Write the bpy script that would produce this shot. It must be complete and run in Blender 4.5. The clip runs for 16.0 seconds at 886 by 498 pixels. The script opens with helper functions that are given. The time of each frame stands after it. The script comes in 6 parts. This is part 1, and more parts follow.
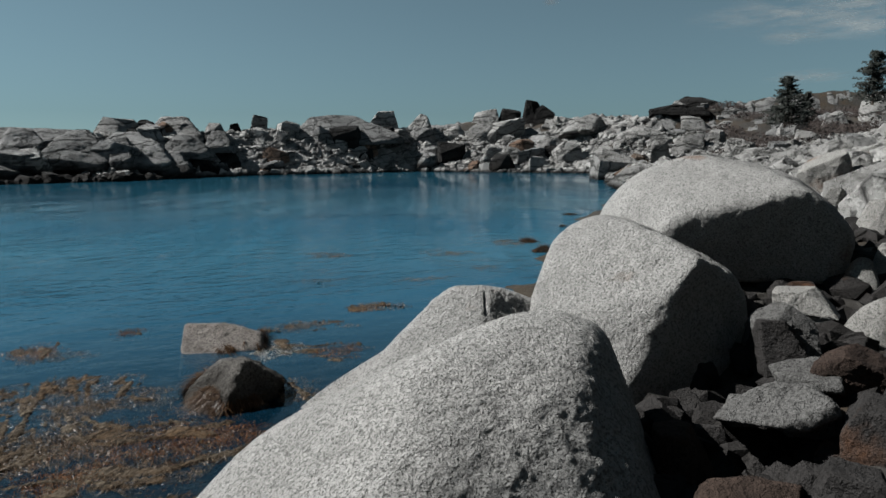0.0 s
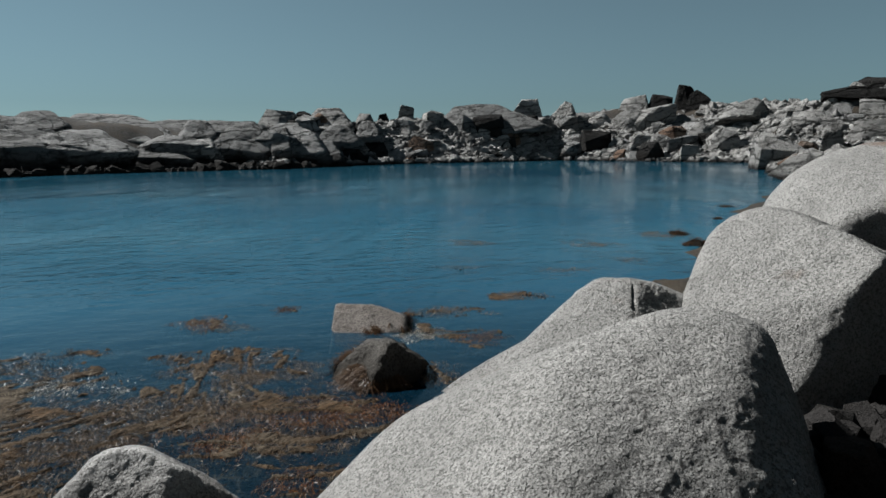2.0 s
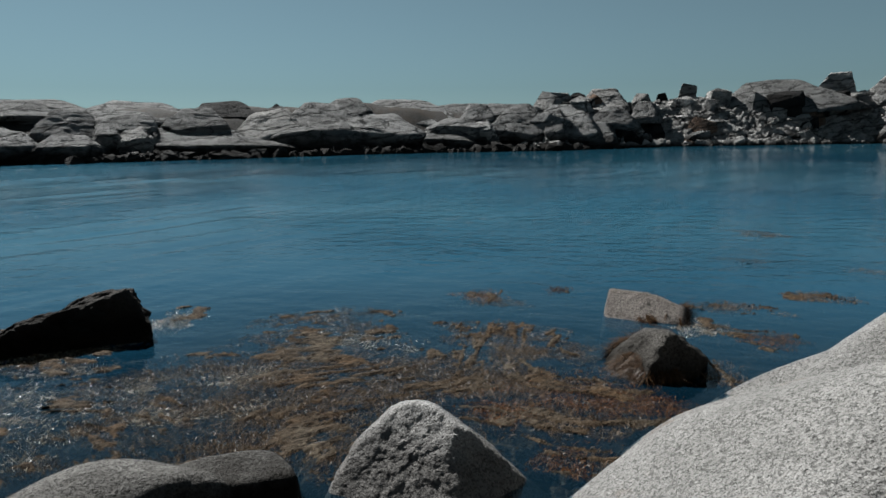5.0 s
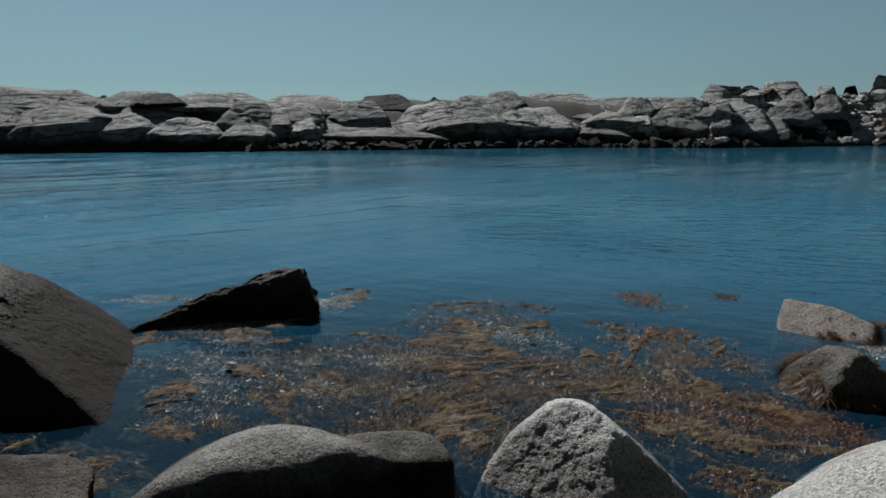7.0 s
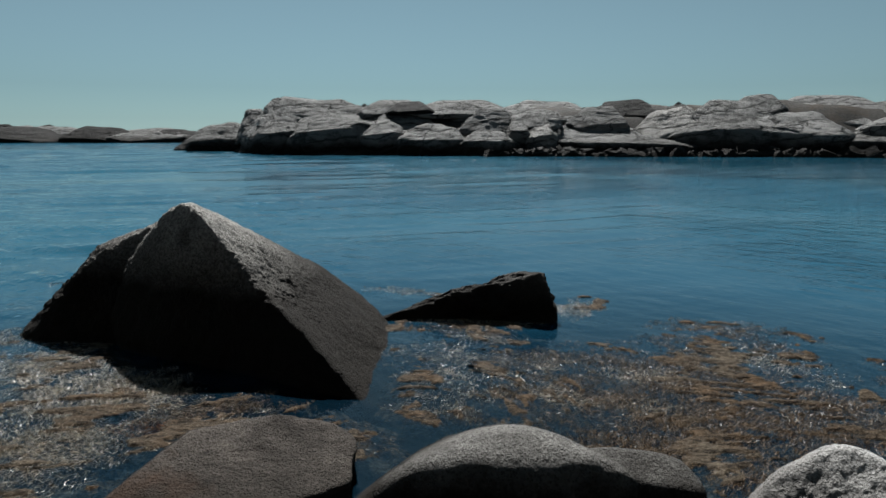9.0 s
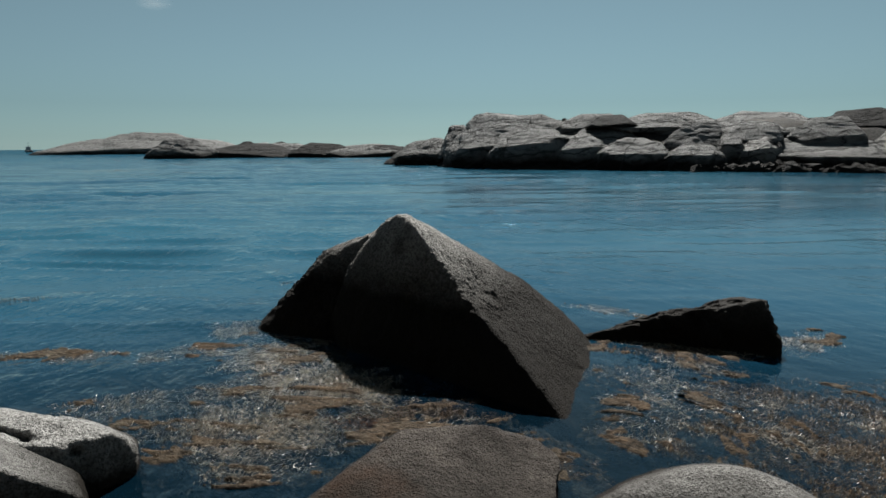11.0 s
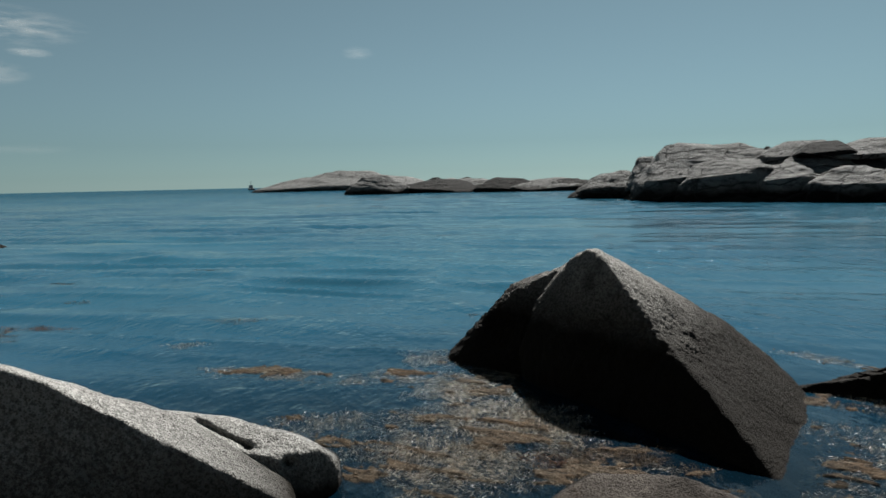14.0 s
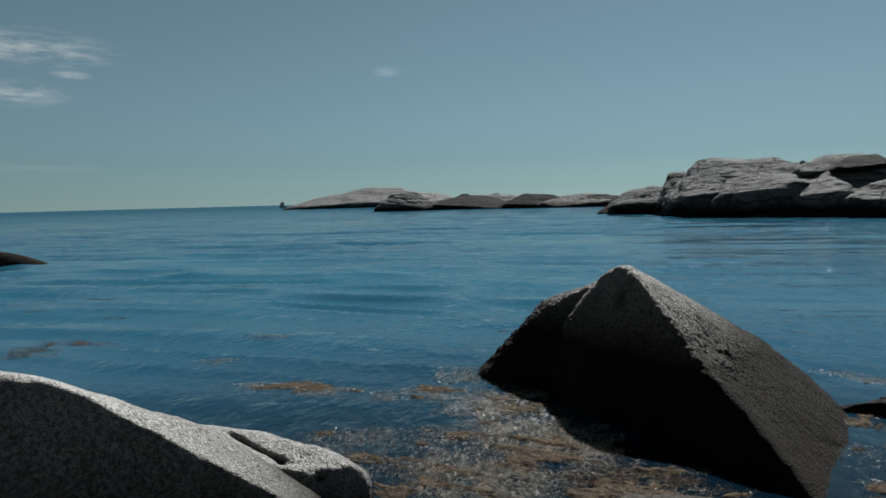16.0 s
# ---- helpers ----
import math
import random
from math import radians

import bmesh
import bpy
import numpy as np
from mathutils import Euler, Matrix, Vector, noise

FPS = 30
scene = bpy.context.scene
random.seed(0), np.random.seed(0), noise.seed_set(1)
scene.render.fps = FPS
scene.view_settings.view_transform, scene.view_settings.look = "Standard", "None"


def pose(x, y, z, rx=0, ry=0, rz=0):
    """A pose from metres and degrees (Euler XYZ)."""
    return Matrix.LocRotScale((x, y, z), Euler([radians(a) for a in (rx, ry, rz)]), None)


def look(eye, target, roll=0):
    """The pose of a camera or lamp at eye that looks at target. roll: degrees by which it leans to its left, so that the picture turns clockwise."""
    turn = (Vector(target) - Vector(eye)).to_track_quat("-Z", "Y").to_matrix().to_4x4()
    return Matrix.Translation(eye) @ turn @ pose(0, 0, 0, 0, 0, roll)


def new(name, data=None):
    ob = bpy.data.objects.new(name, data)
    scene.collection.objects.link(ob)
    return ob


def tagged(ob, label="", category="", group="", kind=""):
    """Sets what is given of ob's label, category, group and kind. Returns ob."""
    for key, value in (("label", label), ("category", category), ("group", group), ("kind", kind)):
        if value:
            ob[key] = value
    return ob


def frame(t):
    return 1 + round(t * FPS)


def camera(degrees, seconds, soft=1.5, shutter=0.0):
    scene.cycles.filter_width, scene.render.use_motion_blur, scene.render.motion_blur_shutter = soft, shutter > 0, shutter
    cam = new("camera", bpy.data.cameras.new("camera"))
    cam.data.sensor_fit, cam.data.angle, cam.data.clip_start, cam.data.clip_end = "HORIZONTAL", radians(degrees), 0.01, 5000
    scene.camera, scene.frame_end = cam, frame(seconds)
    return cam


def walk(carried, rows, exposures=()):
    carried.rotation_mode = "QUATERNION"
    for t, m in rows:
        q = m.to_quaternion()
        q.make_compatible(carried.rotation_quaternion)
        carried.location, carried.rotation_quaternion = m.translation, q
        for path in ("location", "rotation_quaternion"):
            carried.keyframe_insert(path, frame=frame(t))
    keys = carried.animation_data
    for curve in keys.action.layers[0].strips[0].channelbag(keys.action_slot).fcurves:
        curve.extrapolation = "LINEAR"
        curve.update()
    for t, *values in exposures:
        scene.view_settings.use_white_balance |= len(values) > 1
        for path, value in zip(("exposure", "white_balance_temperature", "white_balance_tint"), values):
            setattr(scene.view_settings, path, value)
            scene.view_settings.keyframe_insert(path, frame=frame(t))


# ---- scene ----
cam = camera(67.74, 16.0, soft=1.5)


def aim(t, x, y, z, yaw, pitch, roll):
    a, b = radians(yaw), radians(pitch)
    eye = Vector((x, y, z))
    return t, look(eye, eye + 10 * Vector((-math.sin(a) * math.cos(b), math.cos(a) * math.cos(b), math.sin(b))), roll)


walk(cam, [
    aim(0, 0.284, -0.013, 1.815, -41.119, -8.085, -0.361),
    aim(0.5, 0.283, 0.005, 1.811, -37.745, -8.254, -0.461),
    aim(1, 0.273, 0.004, 1.812, -34.469, -8.350, -0.646),
    aim(1.5, 0.288, 0.028, 1.804, -32.101, -8.513, -0.452),
    aim(2, 0.278, 0.041, 1.803, -28.921, -8.937, -0.564),
    aim(2.5, 0.256, 0.052, 1.804, -25.080, -9.283, -0.416),
    aim(3, 0.243, 0.066, 1.802, -20.969, -9.579, 0.008),
    aim(3.5, 0.230, 0.074, 1.803, -17.839, -9.554, -0.058),
    aim(4, 0.212, 0.096, 1.794, -13.573, -9.570, -0.697),
    aim(6.5, 0.111, 0.102, 1.801, 3.429, -10.782, -0.119),
    aim(7, 0.084, 0.103, 1.797, 6.958, -10.632, -0.187),
    aim(7.5, 0.049, 0.102, 1.794, 11.885, -10.523, 0.160),
    aim(8, 0.003, 0.101, 1.794, 17.457, -10.072, 0.239),
    aim(8.5, -0.029, 0.085, 1.796, 22.111, -9.963, 0.276),
    aim(9, -0.057, 0.078, 1.794, 26.787, -10.081, -0.039),
    aim(9.5, -0.079, 0.069, 1.795, 31.424, -10.119, -0.012),
    aim(12, -0.187, 0.008, 1.801, 49.865, -7.936, -0.907),
    aim(12.5, -0.191, -0.006, 1.803, 52.516, -7.718, -1.089),
    aim(13, -0.210, -0.007, 1.803, 55.397, -7.014, -0.982),
    aim(13.5, -0.209, -0.010, 1.801, 57.572, -6.457, -1.401),
    aim(14, -0.209, -0.006, 1.802, 59.369, -5.662, -1.271),
    aim(14.5, -0.203, -0.017, 1.806, 60.581, -5.247, -1.237),
    aim(15, -0.200, -0.031, 1.801, 61.169, -4.649, -1.370),
    aim(15.5, -0.199, -0.029, 1.805, 61.581, -4.340, -1.604),
    aim(16, -0.196, -0.028, 1.808, 61.854, -4.185, -1.525),
], exposures=((0, 1.35, 6200, 8.0), (4, 1.22, 6200, 8.0), (7, 1.26, 6200, 8.0), (9, 1.37, 6250, 8.0), (12, 1.38, 6450, 8.0), (15, 1.38, 6450, 8.0), (16, 1.21, 6200, 8.0)))

# ---- sky and sun ----
SUN_YAW, SUN_UP = 34.0, 43.0
world = bpy.data.worlds.new("sky")
scene.world = world
world.use_nodes = True
wn = world.node_tree
wn.nodes.clear()
sky = wn.nodes.new("ShaderNodeTexSky")
sky.sky_type = "NISHITA"
sky.sun_disc = False
sky.sun_elevation, sky.sun_rotation = radians(SUN_UP), radians(-SUN_YAW)
sky.air_density, sky.dust_density, sky.ozone_density, sky.altitude = 1.0, 0.08, 3.0, 0
back = wn.nodes.new("ShaderNodeBackground")
back.inputs["Strength"].default_value = 0.0165
wout = wn.nodes.new("ShaderNodeOutputWorld")
grey = wn.nodes.new("ShaderNodeHueSaturation")
grey.inputs["Saturation"].default_value = 0.36
hue = wn.nodes.new("ShaderNodeMix")
hue.data_type, hue.blend_type = "RGBA", "MULTIPLY"
hue.inputs[0].default_value = 1.0
hue.inputs[7].default_value = (0.70, 1.0, 1.065, 1)
wn.links.new(sky.outputs[0], grey.inputs["Color"])
wn.links.new(grey.outputs[0], hue.inputs[6])
wn.links.new(hue.outputs[2], back.inputs["Color"])
wn.links.new(back.outputs[0], wout.inputs["Surface"])
sun = new("sun", bpy.data.lights.new("sun", "SUN"))
sun.data.energy, sun.data.angle, sun.data.color = 5.0, radians(0.53), (0.985, 0.955, 0.91)
sa, sb = radians(SUN_YAW), radians(SUN_UP)
sun.matrix_world = look((-30 * math.sin(sa) * math.cos(sb), 30 * math.cos(sa) * math.cos(sb), 30 * math.sin(sb)), (0, 0, 0))


# ---- materials ----
class Nodes:
    """A short hand for node trees."""

    def __init__(self, name):
        self.mat = bpy.data.materials.new(name)
        self.mat.use_nodes = True
        self.tree = self.mat.node_tree
        self.tree.nodes.clear()
        self.out = self.add("ShaderNodeOutputMaterial")
        self.coord = self.add("ShaderNodeTexCoord").outputs["Object"]

    def add(self, kind):
        return self.tree.nodes.new(kind)

    def link(self, a, b):
        self.tree.links.new(a, b)

    def put(self, socket, value):
        if isinstance(value, bpy.types.NodeSocket):
            self.link(value, socket)
        else:
            socket.default_value = value

    def position(self):
        return self.add("ShaderNodeNewGeometry").outputs["Position"]

    def noise(self, scale, detail=5, rough=0.55, vec=None, stretch=None, turn=0.0):
        n = self.add("ShaderNodeTexNoise")
        v = vec or self.coord
        if turn:
            m = self.add("ShaderNodeMapping")
            m.inputs["Rotation"].default_value = (0, 0, radians(turn))
            self.link(v, m.inputs["Vector"])
            v = m.outputs[0]
        if stretch:
            m = self.add("ShaderNodeMapping")
            m.inputs["Scale"].default_value = stretch
            self.link(v, m.inputs["Vector"])
            v = m.outputs[0]
        self.link(v, n.inputs["Vector"])
        n.inputs["Scale"].default_value, n.inputs["Detail"].default_value, n.inputs["Roughness"].default_value = scale, detail, rough
        return n.outputs["Fac"]

    def cells(self, scale, vec=None, feature="F1", out="Distance"):
        n = self.add("ShaderNodeTexVoronoi")
        n.feature = feature
        self.link(vec or self.coord, n.inputs["Vector"])
        n.inputs["Scale"].default_value = scale
        return n.outputs[out]

    def ramp(self, fac, *stops):
        n = self.add("ShaderNodeValToRGB")
        e = n.color_ramp.elements
        while len(e) < len(stops):
            e.new(0.5)
        for s, (p, c) in zip(e, stops):
            s.position = p
            s.color = (c, c, c, 1) if isinstance(c, (int, float)) else (*c, 1)
        self.link(fac, n.inputs[0])
        return n.outputs[0]

    def mix(self, fac, a, b, blend="MIX"):
        n = self.add("ShaderNodeMix")
        n.data_type, n.blend_type = "RGBA", blend
        self.put(n.inputs[0], fac)
        for k, v in ((6, a), (7, b)):
            self.put(n.inputs[k], (*v, 1) if isinstance(v, tuple) else v)
        return n.outputs[2]

    def maths(self, op, a, b=0.0):
        n = self.add("ShaderNodeMath")
        n.operation = op
        self.put(n.inputs[0], a)
        self.put(n.inputs[1], b)
        return n.outputs[0]

    def bump(self, height, strength, distance, under=None):
        n = self.add("ShaderNodeBump")
        n.inputs["Strength"].default_value, n.inputs["Distance"].default_value = strength, distance
        self.link(height, n.inputs["Height"])
        if under is not None:
            self.link(under, n.inputs["Normal"])
        return n.outputs[0]

    def surface(self, color, rough, normal=None, spec=0.5):
        p = self.add("ShaderNodeBsdfPrincipled")
        self.put(p.inputs["Base Color"], (*color, 1) if isinstance(color, tuple) else color)
        self.put(p.inputs["Roughness"], rough)
        p.inputs["Specular IOR Level"].default_value = spec
        if normal is not None:
            self.link(normal, p.inputs["Normal"])
        return p

    def done(self, p):
        self.link(p.outputs[0], self.out.inputs["Surface"])
        return self.mat


def granite(name, pale, dark, grain=55.0, relief=0.012, stain=0.0, rust=0.0, barnacles=0.0, tide_shade=None, soft=0.1, crust=0.0):
    """Coarse granite: mineral grain, blotches, a rough skin; stain: dark film of algae; below a set height the rock is
    blackened, part tidal film, part painted shade; crust: black lichen in clots a few centimetres wide.
    """
    n = Nodes(name)
    pos = n.position()
    blot = n.noise(1.6, 4, 0.6, pos)
    col = n.mix(n.ramp(blot, (0.3, 0.0), (0.7, 1.0)), tuple(0.82 * v for v in pale), pale)
    speck = n.cells(grain, pos)
    col = n.mix(n.ramp(speck, (0.10, 0.75), (0.36, 0.0)), col, dark)
    fleck = n.noise(grain * 0.8, 3, 0.7, pos)
    col = n.mix(n.ramp(fleck, (0.50, 0.0), (0.62, 0.95)), col, tuple(0.38 * v for v in pale))
    # lichen and weathering in patches a hand wide
    mottle = n.noise(7.5, 6, 0.72, pos)
    col = n.mix(n.ramp(mottle, (0.36, 0.34), (0.58, 0.0)), col, tuple(0.42 * v for v in pale))
    if stain:
        s = n.noise(2.3, 6, 0.65, pos)
        col = n.mix(n.ramp(s, (0.62 - 0.5 * stain, 0.0), (0.82 - 0.5 * stain, 0.85)), col, dark)
    if crust:
        s = n.noise(36, 6, 0.8, pos)
        thick = n.maths("ADD", s, n.maths("MULTIPLY", n.maths("SUBTRACT", n.noise(2.0, 4, 0.6, pos), 0.5), 0.35))
        col = n.mix(n.ramp(thick, (0.52 - 0.12 * crust, 0.0), (0.64 - 0.12 * crust, 0.75)), col, tuple(0.2 * v for v in pale))
    if rust:
        s = n.noise(0.9, 5, 0.6, pos)
        col = n.mix(n.ramp(s, (0.66 - 0.4 * rust, 0.0), (0.78 - 0.4 * rust, 0.7)), col, (0.11, 0.0483, 0.0207))
    if barnacles:
        s = n.cells(95, pos)
        big = n.noise(3.0, 4, 0.6, pos)
        sep = n.add("ShaderNodeSeparateXYZ")
        n.link(pos, sep.inputs[0])
        high = n.maths("ADD", n.maths("MULTIPLY", sep.outputs[2], 1.9), n.maths("MULTIPLY", big, 0.45))
        patch = n.maths("MULTIPLY", n.ramp(high, (0.55, 0.0), (1.05, 1.0)), n.ramp(s, (0.35, 1.0), (0.8, 0.3)))
        col = n.mix(n.maths("MULTIPLY", patch, barnacles), col, (0.42, 0.41, 0.395))
    # black up to this height: tidal film, plus shade painted on shaded fronts
    if tide_shade is not None:
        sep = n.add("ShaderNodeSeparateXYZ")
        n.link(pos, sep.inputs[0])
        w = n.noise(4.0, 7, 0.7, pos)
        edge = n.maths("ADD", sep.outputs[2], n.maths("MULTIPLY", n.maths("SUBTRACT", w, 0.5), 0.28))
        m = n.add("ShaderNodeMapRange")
        m.inputs["From Min"].default_value, m.inputs["From Max"].default_value = tide_shade - soft, tide_shade + 1.6 * soft
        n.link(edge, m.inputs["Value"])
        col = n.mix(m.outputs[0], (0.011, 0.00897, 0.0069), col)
    b = n.bump(n.noise(11.0, 4, 0.65, pos), 0.8, relief * 2.5)
    b = n.bump(n.noise(grain * 0.75, 4, 0.7, pos), 1.0, relief * 3.2, b)
    b = n.bump(n.cells(grain * 1.4, pos), 0.7, relief * 0.8, b)
    return n.done(n.surface(col, 0.88, b, 0.06))


def far_granite(name, pale, dark, rust=0.0, wet=(0.55, 1.35), ragged=1.7):
    """Weathered granite seen from afar: broad stains, seams, lichen; a black shore band, raised to paint shade on the
    fronts.
    """
    n = Nodes(name)
    pos = n.position()
    rnd = n.maths("FRACT", n.maths("ADD", n.add("ShaderNodeObjectInfo").outputs["Random"], n.add("ShaderNodeNewGeometry").outputs["Random Per Island"]))
    a = n.noise(0.5, 6, 0.62, pos)
    col = n.mix(n.ramp(a, (0.32, 0.0), (0.68, 1.0)), tuple(0.72 * v for v in pale), pale)
    col = n.mix(n.maths("MULTIPLY", rnd, 0.65), col, tuple(0.36 * v for v in pale))
    s = n.noise(1.1, 7, 0.7, pos, (1, 1, 2.2))
    col = n.mix(n.ramp(s, (0.50, 0.0), (0.64, 0.8)), col, dark)
    if rust:
        r = n.noise(0.35, 5, 0.6, pos)
        col = n.mix(n.ramp(r, (0.62 - 0.3 * rust, 0.0), (0.74 - 0.3 * rust, 0.65)), col, (0.0966, 0.0517, 0.031))
    # black band above the water: shore film, with the fronts' shade painted in
    sep = n.add("ShaderNodeSeparateXYZ")
    n.link(pos, sep.inputs[0])
    edge = n.maths("ADD", sep.outputs[2], n.maths("MULTIPLY", n.maths("SUBTRACT", n.noise(0.45, 5, 0.65, pos), 0.5), ragged))
    m = n.add("ShaderNodeMapRange")
    m.inputs["From Min"].default_value, m.inputs["From Max"].default_value = wet
    n.link(edge, m.inputs["Value"])
    col = n.mix(m.outputs[0], (0.0124, 0.011, 0.00966), col)
    # joints: sheets that dip gently, and a few steep ones
    warp = n.noise(0.22, 4, 0.6, pos)
    lines = []
    for way, pitch, bend, thin in (((-0.16, 0.05, 1.0), 0.95, 2.2, 0.12), ((0.8, 0.35, -0.3), 0.22, 1.6, 0.035), ((-0.6, 0.5, 0.5), 0.31, 2.0, 0.04)):
        along = n.add("ShaderNodeVectorMath")
        along.operation = "DOT_PRODUCT"
        n.link(pos, along.inputs[0])
        along.inputs[1].default_value = tuple(pitch * v for v in way)
        at = n.maths("PINGPONG", n.maths("ADD", along.outputs["Value"], n.maths("MULTIPLY", warp, bend)), 0.5)
        lines.append(n.ramp(at, (0.0, 0.0), (thin, 1.0)))
    crack = n.maths("MINIMUM", n.maths("MINIMUM", lines[0], lines[1]), lines[2])
    some = n.ramp(n.noise(0.5, 4, 0.6, pos), (0.38, 1.0), (0.48, 0.0))
    crack = n.maths("MAXIMUM", crack, some)
    col = n.mix(crack, tuple(0.14 * v for v in pale), col)
    b = n.bump(n.noise(1.1, 8, 0.75, pos, (1, 1, 1.8)), 1.0, 0.55)
    b = n.bump(crack, 0.9, 0.25, b)
    b = n.bump(n.noise(4.5, 5, 0.75, pos), 1.0, 0.20, b)
    return n.done(n.surface(col, 0.88, b, 0.05))


GRANITE = granite("pale_granite", (0.275, 0.267, 0.254), (0.0276, 0.0262, 0.0248), 60, rust=0.10)
GRANITE_WORN = granite("worn_granite", (0.25, 0.241, 0.225), (0.0242, 0.0221, 0.0207), 70, rust=0.25)
# The next three carry a raised band that paints their fronts' shade.
GRANITE_DARK = granite("stained_shaded_granite", (0.50, 0.478, 0.447), (0.0055, 0.0048, 0.0041), 50, 0.016, stain=0.18, tide_shade=0.80, soft=0.32, crust=0.20)
GRANITE_GREY = granite("grey_granite", (0.30, 0.288, 0.272), (0.0124, 0.0117, 0.011), 60, stain=0.06, tide_shade=0.32, soft=0.12)
GRANITE_SPLIT = granite("split_grey_granite", (0.40, 0.388, 0.368), (0.0152, 0.0138, 0.0131), 60, tide_shade=0.36, soft=0.2, crust=0.24)
GRANITE_SPLIT_LOW = granite("split_low_granite", (0.36, 0.349, 0.33), (0.0152, 0.0138, 0.0131), 60, tide_shade=0.14, crust=0.2)
GRANITE_BARNACLE = granite("barnacled_granite", (0.19, 0.18, 0.17), (0.0207, 0.0193, 0.0179), 60, stain=0.0, barnacles=1.0)
GRANITE_BLACK = granite("blackened_granite", (0.085, 0.080, 0.074), (0.00414, 0.00345, 0.00345), 65, stain=0.3, tide_shade=0.30, soft=0.15)
GRANITE_DRY = granite("half_dry_granite", (0.095, 0.088, 0.080), (0.008, 0.007, 0.006), 60, stain=0.22, tide_shade=0.10, soft=0.10)
GRANITE_PINK = granite("pale_worn_granite", (0.20, 0.178, 0.162), (0.0345, 0.0276, 0.0242), 70, stain=0.1, rust=0.1)
GRANITE_WET = granite("wet_brown_granite", (0.13, 0.112, 0.098), (0.018, 0.014, 0.012), 60, stain=0.25, rust=0.18, tide_shade=0.10)
# The three shore colours are darkened to carry the big boulders' shade.
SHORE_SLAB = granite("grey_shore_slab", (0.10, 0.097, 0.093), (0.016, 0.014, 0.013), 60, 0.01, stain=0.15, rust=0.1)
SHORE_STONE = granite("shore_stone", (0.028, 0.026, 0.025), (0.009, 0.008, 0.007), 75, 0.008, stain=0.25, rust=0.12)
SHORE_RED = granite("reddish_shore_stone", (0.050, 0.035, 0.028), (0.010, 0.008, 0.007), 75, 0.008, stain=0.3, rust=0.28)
FAR_ROCK = far_granite("far_granite", (0.25, 0.247, 0.241), (0.031, 0.029, 0.0269))
FAR_PALE = far_granite("far_pale_granite", (0.36, 0.35, 0.335), (0.0483, 0.0455, 0.0414), 0.0, (0.12, 0.45), 0.7)
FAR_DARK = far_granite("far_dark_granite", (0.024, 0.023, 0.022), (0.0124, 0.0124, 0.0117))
FAR_RED = far_granite("far_rusty_granite", (0.24, 0.19, 0.155), (0.0207, 0.0186, 0.0166), 0.8, (0.1, 0.4), 0.5)


def plain(name, a, b, scale, rough=0.8, spec=0.3, relief=0.0):
    n = Nodes(name)
    f = n.noise(scale, 5, 0.6)
    rnd = n.add("ShaderNodeNewGeometry").outputs["Random Per Island"]
    col = n.mix(rnd, n.mix(n.ramp(f, (0.3, 0.0), (0.7, 1.0)), a, b), tuple(0.5 * (x + y) for x, y in zip(a, b)))
    return n.done(n.surface(col, rough, n.bump(f, 0.5, relief) if relief else None, spec))


def weed_material(name, a, b, c, gloss=0.09):
    n = Nodes(name)
    rnd = n.add("ShaderNodeNewGeometry").outputs["Random Per Island"]
    col = n.ramp(rnd, (0.0, a), (0.45, b), (1.0, c))
    p = n.surface(col, 0.34, None, gloss)
    return n.done(p)


WEED = weed_material("wet_brown_weed", (0.013, 0.0085, 0.005), (0.062, 0.038, 0.020), (0.155, 0.106, 0.064), 0.06)
WEED_RED = weed_material("wet_rust_weed", (0.026, 0.0085, 0.0034), (0.092, 0.034, 0.0105), (0.15, 0.066, 0.021), 0.04)
# Tan weed whose palest strands have sun glints painted into their colour.
WEED_PALE = weed_material("pale_glint_weed", (0.045, 0.032, 0.019), (0.18, 0.140, 0.094), (0.38, 0.324, 0.25), 0.18)
WEED_DARK = weed_material("dark_wet_weed", (0.014, 0.008, 0.0045), (0.030, 0.016, 0.008), (0.055, 0.032, 0.016), 0.04)


def mat_material():
    """A sodden mat of weed: fine combed fronds, dark gaps, tan and rust by turns, wet glints painted on."""
    n = Nodes("sodden_weed_mat")
    pos = n.position()
    a = n.noise(30, 6, 0.75, pos, (0.35, 1.0, 1), -28)
    b = n.noise(1.5, 5, 0.65, pos)
    fine = n.noise(120, 3, 0.7, pos, (0.4, 1.0, 1), -28)
    hue = n.ramp(b, (0.36, (0.092, 0.075, 0.055)), (0.48, (0.064, 0.048, 0.033)), (0.60, (0.082, 0.052, 0.029)), (0.70, (0.042, 0.027, 0.015)))
    col = n.mix(n.ramp(a, (0.40, 0.0), (0.60, 1.0)), (0.008, 0.0055, 0.0035), hue)
    # pale flecks in the colour imitate sun glints on wet frond tips
    col = n.mix(n.ramp(fine, (0.57, 0.0), (0.68, 0.75)), col, (0.17, 0.138, 0.098))
    r = n.bump(a, 1.0, 0.022)
    return n.done(n.surface(col, 0.75, n.bump(fine, 0.9, 0.012, r), 0.03))


WEED_MAT = mat_material()
HEATH = plain("russet_heath", (0.015, 0.006, 0.004), (0.007, 0.006, 0.004), 3.0)
NEEDLES = plain("spruce_needles", (0.003, 0.0045, 0.003), (0.007, 0.010, 0.006), 4.0)
BARK = plain("spruce_bark", (0.0621, 0.0449, 0.0345), (0.0345, 0.0262, 0.0207), 9.0, relief=0.01)
BOAT_DARK = plain("dark_hull_paint", (0.0207, 0.0242, 0.031), (0.0276, 0.031, 0.0345), 2.0, 0.5)
BOAT_PALE = plain("pale_cabin_paint", (0.276, 0.276, 0.276), (0.241, 0.241, 0.241), 2.0, 0.5)


